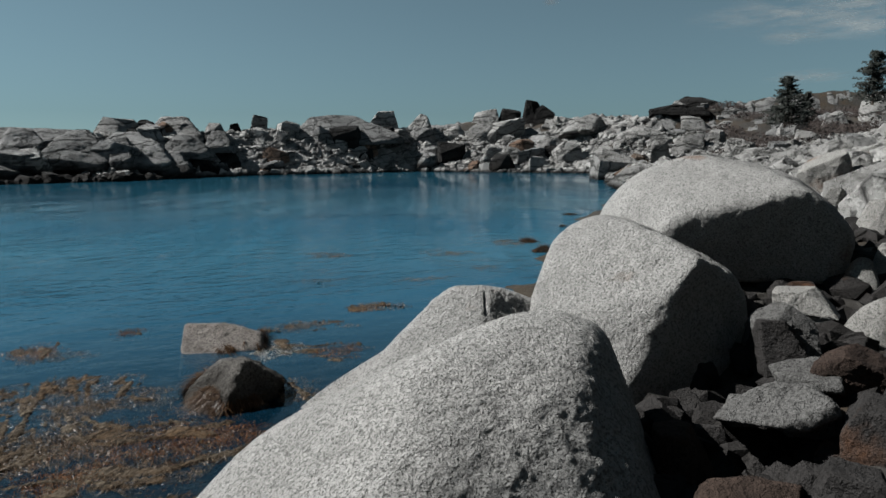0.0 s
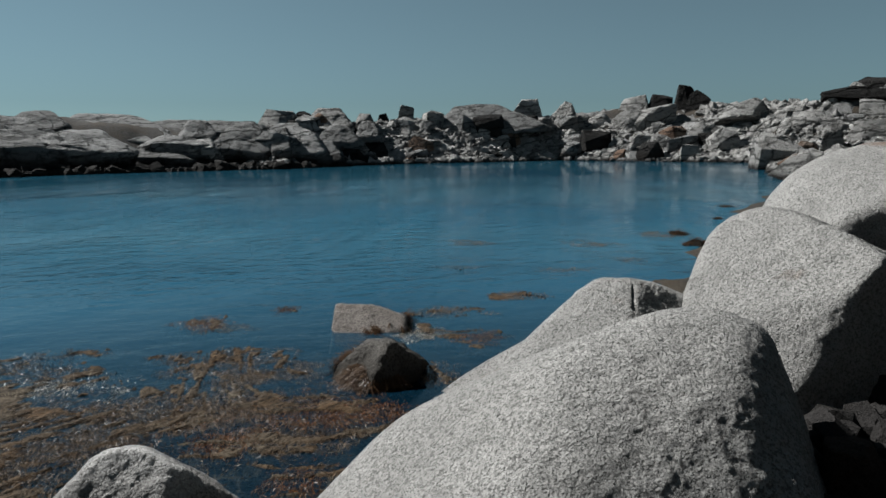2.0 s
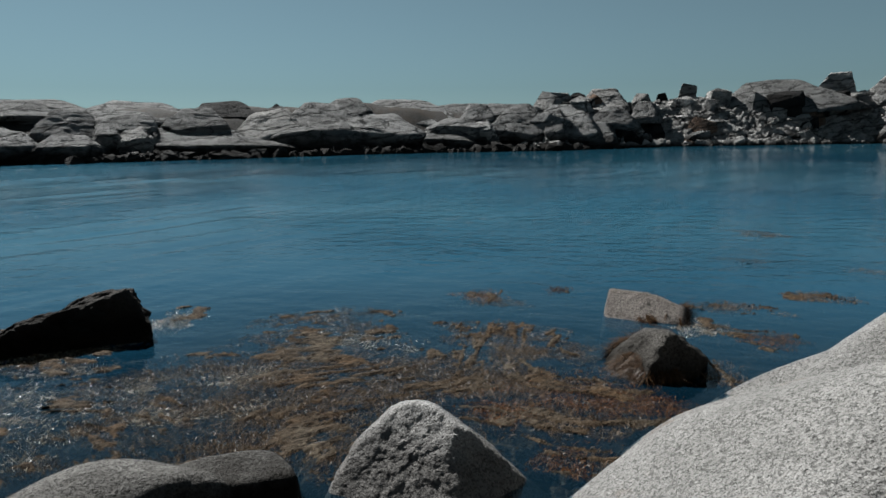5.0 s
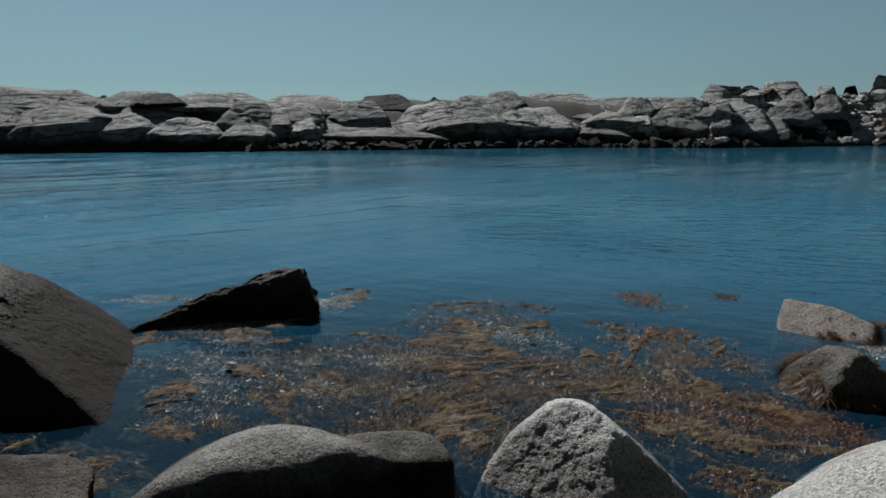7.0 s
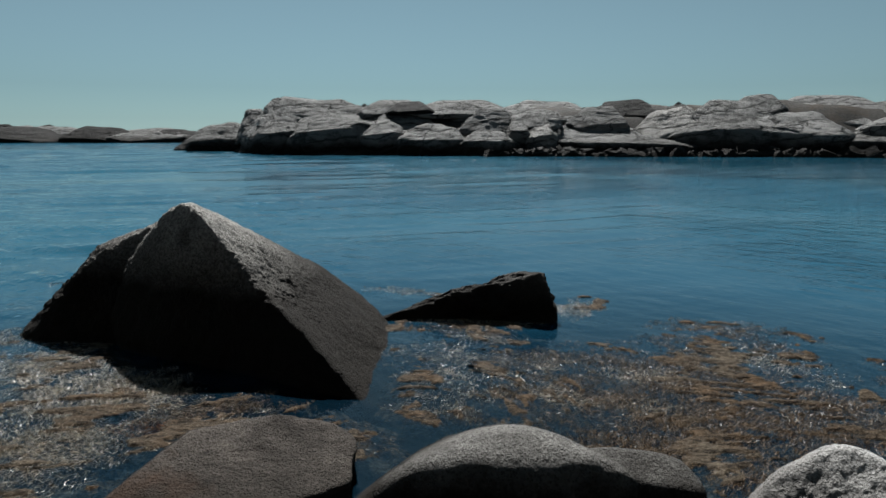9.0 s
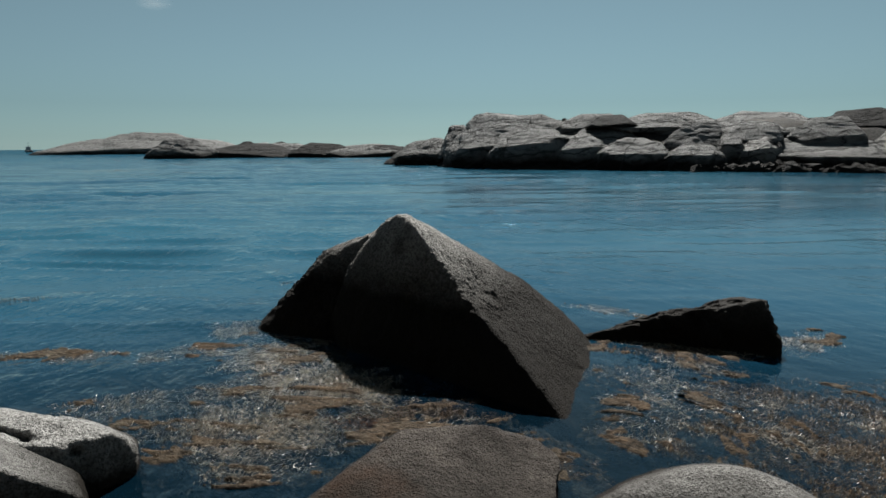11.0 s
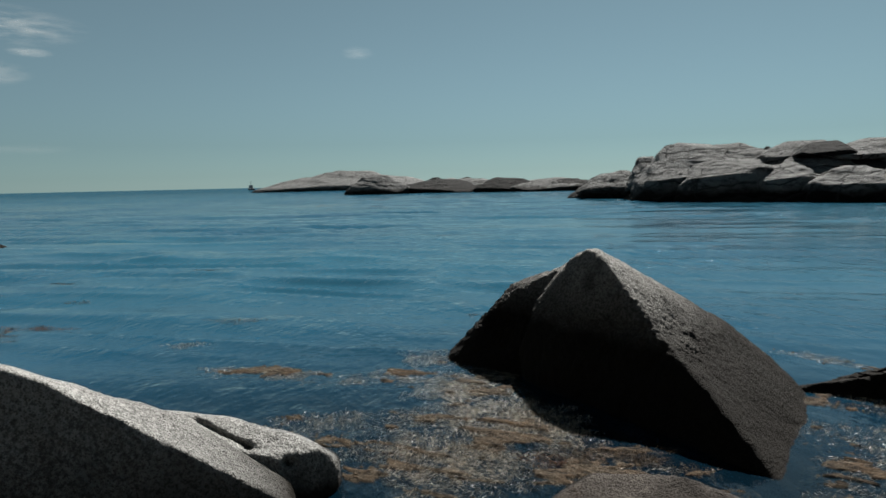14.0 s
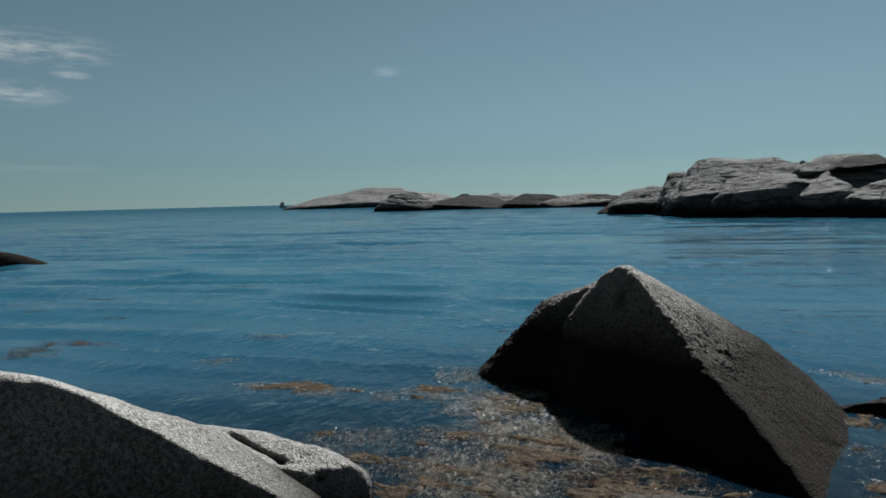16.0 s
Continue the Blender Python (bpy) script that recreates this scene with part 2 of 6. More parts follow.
# ---- helpers for shapes ----
def lattice(p, seed):
    """A repeatable number from 0 to 1 for every whole point."""
    q = (p[..., 0] * 374761393 + p[..., 1] * 668265263 + p[..., 2] * 2147483647 + seed * 1274126177) & 0xFFFFFFFF
    q = ((q ^ (q >> 13)) * 1274126177) & 0xFFFFFFFF
    return ((q ^ (q >> 16)) & 0xFFFF) / 65535.0


def value_noise(p, seed=0):
    f = np.floor(p)
    i, w = f.astype(np.int64), p - f
    w = w * w * w * (w * (w * 6 - 15) + 10)
    out = 0.0
    for a in (0, 1):
        for b in (0, 1):
            for c in (0, 1):
                k = (w[:, 0] if a else 1 - w[:, 0]) * (w[:, 1] if b else 1 - w[:, 1]) * (w[:, 2] if c else 1 - w[:, 2])
                out = out + k * lattice(i + np.array((a, b, c)), seed)
    return out * 2 - 1


def fractal(p, octaves, seed=0, gain=0.5):
    """Layered noise, about -1 to 1."""
    out, amp = 0.0, 1.0
    for o in range(octaves):
        out = out + amp * value_noise(p * 2.03**o + 17.3 * o, seed + o)
        amp *= gain
    return out


BALLS = {}


def ball(level):
    if level not in BALLS:
        bm = bmesh.new()
        bmesh.ops.create_icosphere(bm, subdivisions=level, radius=1)
        v = np.array([x.co for x in bm.verts])
        bm.verts.index_update()
        BALLS[level] = v, [[w.index for w in f.verts] for f in bm.faces]
        bm.free()
    return BALLS[level]


def lobe(center, planes, sharp, level, rough, seed, grain=2.2, skin=0.0, seams=0.0, others=()):
    """A worn block: the space within the planes (a normal and its distance from the centre), its edges rounded, its skin uneven.
    others: further blocks (centre, roundness, planes) that it is grown together with."""
    d, faces = ball(level)
    n = np.array([q[:3] for q in planes])
    n /= np.linalg.norm(n, axis=1)[:, None]
    h = np.array([q[3] for q in planes])
    reach = [1 / max((max(0, (s * n[:, k] / h).max()) for s in (1, -1))) for k in range(3)]
    d = d * np.clip(np.array(reach), 0.25, 4)
    d = d / np.linalg.norm(d, axis=1)[:, None]
    r = (np.maximum(d @ n.T, 0) / h) ** sharp
    r = r.sum(1) ** (-1 / sharp)
    size = np.median(r)
    for c, keen, more in others:
        m = np.array([q[:3] for q in more])
        m /= np.linalg.norm(m, axis=1)[:, None]
        g = np.array([q[3] for q in more]) - m @ (np.array(center) - np.array(c))
        along = d @ m.T
        inside = g > 0.01
        out = ((np.maximum(along[:, inside], 0) / g[inside]) ** keen).sum(1) ** (-1 / keen)
        out = np.where(out > np.linalg.norm(np.array(center) - np.array(c)) + 2 * np.max(g), 0, out)
        enter = np.zeros(len(d))
        for k in np.where(~inside)[0]:
            enter = np.maximum(enter, np.where(along[:, k] < -1e-4, -g[k] / np.maximum(-along[:, k], 1e-4), 1e6))
        r = np.where(enter < out, np.maximum(r, out), r)
    p = d * r[:, None]
    w = p + np.array(center)
    amp = rough * size
    p = p + d * (amp * fractal(w * grain / size, 5, seed, 0.55))[:, None]
    if seams:
        # rounded swells parted by creases, as in sheeted bedrock
        q = (w + np.array((3.1 * seed, 0, 0))) * np.array((0.8, 0.8, 1.9)) * grain * 0.55 / size
        swell = np.abs(value_noise(q, seed + 40)) + 0.5 * np.abs(value_noise(q * 2.3, seed + 41)) + 0.25 * np.abs(value_noise(q * 5.1, seed + 42))
        p = p + d * (seams * size * (swell - 0.45))[:, None]
    if skin:
        p = p + d * (skin * (fractal(w * 16, 2, seed + 60) + 0.7 * fractal(w * 38, 2, seed + 70)))[:, None]
    return p, faces


def link_mesh(name, verts, faces, material, smooth=True, place=None, parent=None):
    me = bpy.data.meshes.new(name)
    v = np.asarray(verts, dtype=np.float32)
    if isinstance(faces, np.ndarray):
        k = faces.shape[1]
        me.vertices.add(len(v))
        me.vertices.foreach_set("co", v.ravel())
        me.loops.add(faces.size)
        me.loops.foreach_set("vertex_index", faces.astype(np.int32).ravel())
        me.polygons.add(len(faces))
        me.polygons.foreach_set("loop_start", np.arange(0, faces.size, k, dtype=np.int32))
        me.update(calc_edges=True)
        me.validate()
    else:
        me.from_pydata([tuple(q) for q in verts], [], faces)
    me.materials.append(material)
    me.polygons.foreach_set("use_smooth", [smooth] * len(me.polygons))
    me.update()
    ob = new(name, me)
    if place is not None:
        ob.location = place
    if parent is not None:
        ob.parent = parent
    return ob


def boulder(name, lobes, material, label, seed, category="boulder", level=6, rough=0.035, group="", grain=2.2, skin=0.004, grooves=()):
    """A boulder of one or more worn blocks grown into each other. lobes: (centre, roundness, planes). grooves: (end, end, depth, width)."""
    c, sharp, planes = lobes[0]
    p, f = lobe(c, planes, sharp, level, rough, seed, grain, skin, 0.0, lobes[1:])
    for a, b, depth, wide in grooves:
        a, b = (p[np.argmin(np.linalg.norm(p + np.array(c) - np.array(e), axis=1))] for e in (a, b))
        t = np.clip((p - a) @ (b - a) / ((b - a) @ (b - a)), 0, 1)
        wob = 0.6 * wide * value_noise(p * 9, seed + 3)[:, None]
        off = np.linalg.norm(p + wob - a - t[:, None] * (b - a), axis=1)
        p = p - p / np.linalg.norm(p, axis=1)[:, None] * (depth * np.exp(-((off / wide) ** 2)))[:, None]
    ob = link_mesh(name, p, np.array(f), material, True, Vector(c))
    return tagged(ob, label, category, group)


def shard(seed, size=(1.0, 1.0, 1.0), taper=0.3, cut=0.5):
    """Corners and faces of a broken angular block that fills a box of that size: a box whose corners were knocked off unevenly."""
    rng = random.Random(seed)
    pts = []
    for x in (-1, 1):
        for y in (-1, 1):
            for z in (-1, 1):
                k = 1 - taper * rng.uniform(0.2, 1.6) if z > 0 else 1 - 0.15 * rng.random()
                pts.append(Vector((x * k * (1 - cut * rng.random()), y * k * (1 - cut * rng.random()), z * (1 - (cut * 1.3 if z > 0 else 0.1) * rng.random()))))
    for k in range(4):
        a = rng.uniform(0, 2 * math.pi)
        pts.append(Vector((math.cos(a) * 0.95, math.sin(a) * 0.95, rng.uniform(-0.5, 0.45))))
    pts.append(Vector((rng.uniform(-0.4, 0.4), rng.uniform(-0.4, 0.4), 1)))
    bm = bmesh.new()
    for q in pts:
        bm.verts.new(q)
    res = bmesh.ops.convex_hull(bm, input=bm.verts)
    bmesh.ops.delete(bm, geom=[e for e in res["geom_interior"] if isinstance(e, bmesh.types.BMVert)], context="VERTS")
    bm.verts.index_update()
    v = np.array([q.co for q in bm.verts])
    f = [[q.index for q in g.verts] for g in bm.faces]
    bm.free()
    lo, hi = v.min(0), v.max(0)
    v = ((v - lo) / (hi - lo) - 0.5) * np.array(size)
    return v, f


def block_planes(size, seed, taper=0.25):
    """Planes of a broken block: a box with tilted sides, several corners split off."""
    rng = random.Random(seed)
    half = np.array(size) * 0.5
    out = []
    for x, y, z in ((1, 0, 0), (-1, 0, 0), (0, 1, 0), (0, -1, 0), (0, 0, 1), (0, 0, -1)):
        n = np.array((x + rng.gauss(0, 0.16), y + rng.gauss(0, 0.16), z + rng.gauss(0, 0.10)))
        if z == 0:
            n[2] += taper * rng.uniform(0.1, 1.5)
        elif z > 0:
            n[0] += rng.gauss(0, 0.28)
            n[1] += rng.gauss(-0.12, 0.2)
        n /= np.linalg.norm(n)
        out.append((*n, float(np.abs(n * half).sum()) * (rng.uniform(0.6, 0.8) if z >= 0 else 0.95)))
    for k in range(6):
        a, z = rng.uniform(0, 2 * math.pi), rng.uniform(-0.15, 0.75)
        n = np.array((math.cos(a), math.sin(a), z)) / half
        n /= np.linalg.norm(n)
        out.append((*n, float(np.abs(n * half).sum()) * rng.uniform(0.46, 0.66)))
    return out


def dome_planes(size, seed, count=9):
    """Planes of a rounded slab of that size about its middle."""
    rng = random.Random(seed)
    a, b, c = (0.5 * s for s in size)
    out = [(0, 0, -1, c)]
    for k in range(count):
        z = (rng.uniform(0.15, 0.85) if k % 3 else rng.uniform(-0.3, 0.3)) if k else 0.9
        t = 2 * math.pi * (k * 0.381966 + rng.uniform(-0.08, 0.08))
        s = math.sqrt(max(0.02, 1 - z * z))
        g = Vector((s * math.cos(t) / a, s * math.sin(t) / b, z / c)).normalized()
        h = Vector((a * g.x, b * g.y, c * g.z)).length * (rng.uniform(0.5, 0.8) if k % 5 in (1, 3) else rng.uniform(0.75, 1.0))
        out.append((g.x, g.y, g.z, max(h, 0.15 * min(a, b, c))))
    for v, s in ((Vector((1, 0, 0)), a), (Vector((-1, 0, 0)), a), (Vector((0, 1, 0)), b), (Vector((0, -1, 0)), b), (Vector((0, 0, 1)), c)):
        out.append((*v, s * 1.1))
    return out


def stone(name, place, size, yaw, seed, material, label, category="boulder", group="", sharp=70, level=4, rough=0.03, lean=0.0, smooth=False, kind="", parent=None, seams=0.0, taper=0.25):
    """A broken or rounded stone whose box has that middle, size (across, deep, high) and yaw."""
    planes = dome_planes(size, seed) if sharp < 26 else block_planes(size, seed, taper)
    p, f = lobe((0, 0, 0), planes, sharp, level, rough, seed, 2.2, 0.0, seams)
    if sharp >= 26:
        lo, hi = p.min(0), p.max(0)
        p = ((p - lo) / (hi - lo) - 0.5) * np.array(size)
    ob = link_mesh(name, p, np.array(f), material, smooth, None, parent)
    ob.matrix_world = pose(*place, 0, lean, yaw)
    return tagged(ob, label, category, group, kind)


def whaleback(place, size, yaw, seed, material, keen, lean, parent, dip=0.35):
    """A worn sheet of bedrock: a broad top that dips to the water down to a lip, an undercut broken front, ends that run out."""
    rng = random.Random(seed)
    a, b, c = size[0] * 0.6, size[1] * 0.5, size[2] * 0.5
    lip, keel = c * (dip + rng.uniform(-0.15, 0.15)), rng.uniform(-0.3, 0.3) * a
    out = [(0.0, 0.0, -1.0, c), (0.0, 1.0, 0.25, b)]

    def plane(n, point):
        n = np.array(n) / np.linalg.norm(n)
        out.append((*n, max(0.12 * c, float(n @ np.array(point)))))

    for twist in (rng.uniform(-0.25, 0.0), rng.uniform(0.0, 0.25)):
        plane((twist * (c - lip), -(c - lip), 1.15 * b), (keel, 0.3 * b, c))
    plane((rng.gauss(0, 0.05), -0.12, 1.0), (0, 0.1 * b, c))
    for side in (-1, 1):
        low = lip - rng.uniform(0.0, 0.4) * c
        run = a - side * keel
        plane((side * (c - low), -0.1 * b, 0.65 * run), (keel + side * 0.35 * run, 0, c))
        plane((side * 1.0, -0.3, 0.3), (side * 0.9 * a, -0.2 * b, lip))
        plane((side * 0.75, -0.7, rng.uniform(-0.4, 0.0)), (side * 0.7 * a, -0.7 * b, lip))
    plane((rng.gauss(0, 0.16), -1.0, rng.uniform(-0.5, -0.15)), (0, -0.86 * b, lip))
    p, f = lobe((0, 0, 0), out, keen * 1.7, 5, 0.05, seed, 2.0, 0.0, 0.09)
    # sheets that step back along gently dipping joints
    flat = p + np.array((7.3 * seed, 0, 0))
    at = (flat[:, 2] + 0.12 * flat[:, 0] + 0.5 * value_noise(flat * 0.35, 5)) * 1.25
    step = np.abs(at - np.round(at))
    p = p * (1 - 0.045 * np.exp(-((step / 0.08) ** 2)) * (value_noise(flat * 0.3, 8) > -0.1))[:, None]
    ob = link_mesh("slab", p, np.array(f), material, True, None, parent)
    ob.matrix_world = pose(*place, 0, lean, yaw)
    return ob


# ---- ground: one sheet from the near shore to the horizon ----
def table(x, *pairs):
    return np.interp(x, [p[0] for p in pairs], [p[1] for p in pairs])


def ramp01(v):
    v = np.clip(v, 0, 1)
    return v * v * (3 - 2 * v)


def ground_height(x, y):
    """Height of land and sea bed. b: bearing in degrees from +y to the left; r: distance."""
    r = np.hypot(x, y) + 1e-6
    b = np.degrees(np.arctan2(-x, y))
    bed = -0.22 - 0.09 * np.clip(r - 5, 0, 60) - 0.01 * np.clip(r - 60, 0, 500)
    # the shore underfoot
    edge = table(b, (-180, 9), (-120, 9), (-60, 6.2), (-45, 4.9), (-30, 3.2), (-15, 2.4), (30, 2.2), (55, 2.6), (75, 3.0), (95, 3.2), (120, 5), (150, 8), (180, 9))
    near = np.where(r < edge + 4, np.maximum(-0.3, np.minimum(0.4, 0.22 * (edge - r))), -9)
    # the bank that bends round to the far side
    side = table(r, (0, -28), (5, -40), (10, -50.5), (12.7, -52), (20, -54.5), (40, -58.5), (64, -56.5), (75, -40), (90, -20))
    up = r * np.radians(side - b)
    lift = table(r, (0, 0.25), (5, 0.3), (12, 0.9), (20, 1.35), (40, 3.0), (60, 4.6), (90, 6.0), (160, 6.5))
    bank = np.where((b < -20) & (b > -170), np.minimum(lift, 0.16 * up), -3.0)
    bank = np.maximum(bank, -0.3 - 0.3 * np.clip(-up - 1, 0, 30))
    # the far shore
    start = table(b, (-90, 80), (-56, 66), (-51.6, 72), (-42, 77), (-33, 69.5), (-25, 66), (-16, 57), (-4, 55), (11, 51), (25, 50), (40, 54), (47, 70), (48.2, 84), (52, 90))
    rise = table(b, (-90, 4.4), (-68, 4.2), (-60, 3.3), (-55, 1.8), (-44, 2.0), (-33, 1.9), (-19, 1.5), (-12, 1.4), (-4, 1.9), (4, 2.2), (15, 1.8), (29, 2.2), (39, 2.1), (43.4, 0.4), (46, -0.7), (48.2, -2.4), (60, -3))
    crest = 1.8 + (start + 10) * np.tan(np.radians(rise))
    t = (r - start) / 11
    far = np.where(t < 1, -0.3 + (crest + 0.3) * ramp01(t) ** 0.8, crest - 0.04 * (r - start - 11))
    far = np.where(t < 0, -0.3 + 4 * t, far)
    far = np.where((b < 60) & (b > -95), far, -6)
    far = np.where(r > start + 160, -8, far)
    h = np.maximum(np.maximum(bed, near), np.maximum(bank, far))
    # land climbs unseen at the viewer's back, added steep to cut sky fill
    sky_screen = np.where(np.abs(b) > 108, 0.25 + np.minimum(24, 1.1 * np.clip(r - 4, 0, 60)) * ramp01((np.abs(b) - 108) / 22), -9)
    # a hollow between the near boulders
    hollow = 0.36 * np.exp(-(((b + 63) / 10) ** 4)) * np.exp(-(((r - 3.9) / 1.3) ** 4))
    h = np.where(h > 0.15, np.maximum(h - hollow, 0.15), h)
    return np.maximum(h, np.where(r < 300, sky_screen, -9))


def build_ground():
    rings = np.concatenate([np.geomspace(0.35, 40, 130), np.linspace(40.5, 100, 60), np.geomspace(103, 4600, 40)])
    turns = np.linspace(-math.pi, math.pi, 480, endpoint=False)
    rr, tt = np.meshgrid(rings, turns, indexing="ij")
    x, y = -rr * np.sin(tt), rr * np.cos(tt)
    z = ground_height(x, y)
    p = np.stack([x.ravel(), y.ravel(), np.zeros(x.size)], 1)
    rough = 0.10 * fractal(p * 0.9, 4, 3) + np.clip(rr.ravel() - 30, 0, 40) / 40 * 0.35 * fractal(p * 0.35, 4, 5)
    z = z.ravel() + np.where(rr.ravel() < 200, rough, 0)
    verts = np.stack([x.ravel(), y.ravel(), z], 1)
    a, b = len(rings), len(turns)
    i, j = np.meshgrid(np.arange(a - 1), np.arange(b), indexing="ij")
    k = (j + 1) % b
    faces = np.stack([i * b + j, (i + 1) * b + j, (i + 1) * b + k, i * b + k], -1).reshape(-1, 4)[:, ::-1]
    verts = np.vstack([verts, [[0, 0, ground_height(np.array([0.0]), np.array([0.0]))[0]]]])
    cap = [[len(verts) - 1, (q + 1) % b, q] for q in range(b)]
    return link_mesh("ground", verts, faces.tolist() + cap, GROUND)


def ground_material():
    n = Nodes("shore_gravel_and_bed")
    pos = n.position()
    sep = n.add("ShaderNodeSeparateXYZ")
    n.link(pos, sep.inputs[0])
    stones = n.noise(7.0, 7, 0.7, pos)
    big = n.noise(0.7, 5, 0.6, pos)
    land = n.mix(n.ramp(stones, (0.35, 0.0), (0.62, 1.0)), (0.040, 0.037, 0.034), (0.010, 0.009, 0.0075))
    land = n.mix(n.ramp(big, (0.45, 0.0), (0.65, 0.7)), land, (0.031, 0.0221, 0.0138))
    bed = n.mix(n.ramp(n.noise(1.1, 6, 0.65, pos), (0.38, 0.0), (0.56, 1.0)), (0.009, 0.012, 0.014), (0.034, 0.027, 0.019))
    m = n.add("ShaderNodeMapRange")
    m.inputs["From Min"].default_value, m.inputs["From Max"].default_value = -0.05, 0.12
    n.link(sep.outputs[2], m.inputs["Value"])
    col = n.mix(m.outputs[0], bed, land)
    # near-black colour on the added rear slope so it bounces little light
    unseen_rise = n.add("ShaderNodeMapRange")
    unseen_rise.inputs["From Min"].default_value, unseen_rise.inputs["From Max"].default_value = 1.2, 3.0
    n.link(n.maths("ADD", n.maths("MULTIPLY", sep.outputs[1], -0.5), n.noise(0.6, 5, 0.6, pos)), unseen_rise.inputs["Value"])
    col = n.mix(unseen_rise.outputs[0], col, n.mix(n.ramp(big, (0.4, 0.0), (0.6, 1.0)), (0.006, 0.008, 0.005), (0.016, 0.010, 0.007)))
    return n.done(n.surface(col, 0.85, n.bump(stones, 0.9, 0.08), 0.08))


GROUND = ground_material()
tagged(build_ground(), "rocky shore and sea bed of gravel and granite", "ground", kind="structure")


def water_material():
    """Sea water: gloss on fine ripples; the shallows let the bed through, the deep scatters blue."""
    n = Nodes("sea_water")
    pos = n.position()
    sep = n.add("ShaderNodeSeparateXYZ")
    n.link(pos, sep.inputs[0])
    flat = n.add("ShaderNodeCombineXYZ")
    n.link(sep.outputs[0], flat.inputs[0])
    n.link(sep.outputs[1], flat.inputs[1])
    v = n.add("ShaderNodeVectorMath")
    v.operation = "LENGTH"
    n.link(flat.outputs[0], v.inputs[0])
    reach = v.outputs["Value"]
    swell = n.noise(0.8, 3, 0.5, pos, (0.16, 1.0, 1), -50)
    ripple = n.noise(2.9, 4, 0.55, pos, (0.6, 1.1, 1), 15)
    fine = n.noise(9.0, 3, 0.5, pos, (0.7, 1.2, 1), 60)
    calm = n.ramp(n.noise(0.07, 3, 0.5, pos), (0.44, 0.22), (0.55, 1.0))
    # calmer in the lee of the far shore
    lee = []
    for value, a, c in ((reach, 22.0, 40.0), (sep.outputs[0], -24.0, 10.0)):
        m = n.add("ShaderNodeMapRange")
        m.inputs["From Min"].default_value, m.inputs["From Max"].default_value = a, c
        n.link(value, m.inputs["Value"])
        lee.append(m.outputs[0])
    lee = n.maths("SUBTRACT", 1.0, n.maths("MULTIPLY", n.maths("MULTIPLY", lee[0], lee[1]), 0.88))
    calm = n.maths("MULTIPLY", calm, lee)
    b = n.bump(n.maths("MULTIPLY", swell, lee), 0.5, 0.06)
    b = n.bump(n.maths("MULTIPLY", ripple, calm), 1.0, 0.085, b)
    b = n.bump(n.maths("MULTIPLY", fine, calm), 0.8, 0.026, b)
    open_sea = n.add("ShaderNodeMapRange")
    open_sea.inputs["From Min"].default_value, open_sea.inputs["From Max"].default_value = 62, 130
    n.link(reach, open_sea.inputs["Value"])
    b = n.bump(n.maths("MULTIPLY", n.noise(1.1, 3, 0.6, pos, (0.8, 1.0, 1)), open_sea.outputs[0]), 1.0, 0.35, b)
    deep = n.mix(n.ramp(n.noise(0.10, 3, 0.5, pos), (0.35, 0.0), (0.65, 1.0)), (0.0095, 0.054, 0.090), (0.018, 0.077, 0.114))
    off = n.add("ShaderNodeMapRange")
    off.inputs["From Min"].default_value, off.inputs["From Max"].default_value = 5.0, 15.0
    n.link(reach, off.inputs["Value"])
    deep = n.mix(off.outputs[0], (0.0052, 0.030, 0.055), deep)
    main = n.add("ShaderNodeMapRange")
    main.inputs["From Min"].default_value, main.inputs["From Max"].default_value = 45.0, 260.0
    n.link(reach, main.inputs["Value"])
    deep = n.mix(main.outputs[0], deep, (0.005, 0.036, 0.060))
    body = n.add("ShaderNodeBsdfDiffuse")
    n.link(deep, body.inputs["Color"])
    clear = n.add("ShaderNodeBsdfTransparent")
    clear.inputs["Color"].default_value = (0.78, 0.87, 0.90, 1)
    m = n.add("ShaderNodeMapRange")
    m.inputs["From Min"].default_value, m.inputs["From Max"].default_value = 4.5, 8.5
    m.inputs["To Min"].default_value, m.inputs["To Max"].default_value = 0.16, 1.0
    n.link(reach, m.inputs["Value"])
    inside = n.add("ShaderNodeMixShader")
    n.link(m.outputs[0], inside.inputs[0])
    n.link(clear.outputs[0], inside.inputs[1])
    n.link(body.outputs[0], inside.inputs[2])
    gloss = n.add("ShaderNodeBsdfGlossy")
    gloss.inputs["Roughness"].default_value = 0.045
    n.link(b, gloss.inputs["Normal"])
    fres = n.add("ShaderNodeFresnel")
    fres.inputs["IOR"].default_value = 1.36
    n.link(b, fres.inputs["Normal"])
    top = n.add("ShaderNodeMixShader")
    chop = n.add("ShaderNodeMapRange")
    chop.inputs["From Min"].default_value, chop.inputs["From Max"].default_value = 45, 350
    chop.inputs["To Min"].default_value, chop.inputs["To Max"].default_value = 1.0, 0.45
    n.link(reach, chop.inputs["Value"])
    n.link(n.maths("MULTIPLY", fres.outputs[0], chop.outputs[0]), top.inputs[0])
    n.link(inside.outputs[0], top.inputs[1])
    n.link(gloss.outputs[0], top.inputs[2])
    n.link(top.outputs[0], n.out.inputs["Surface"])
    return n.mat


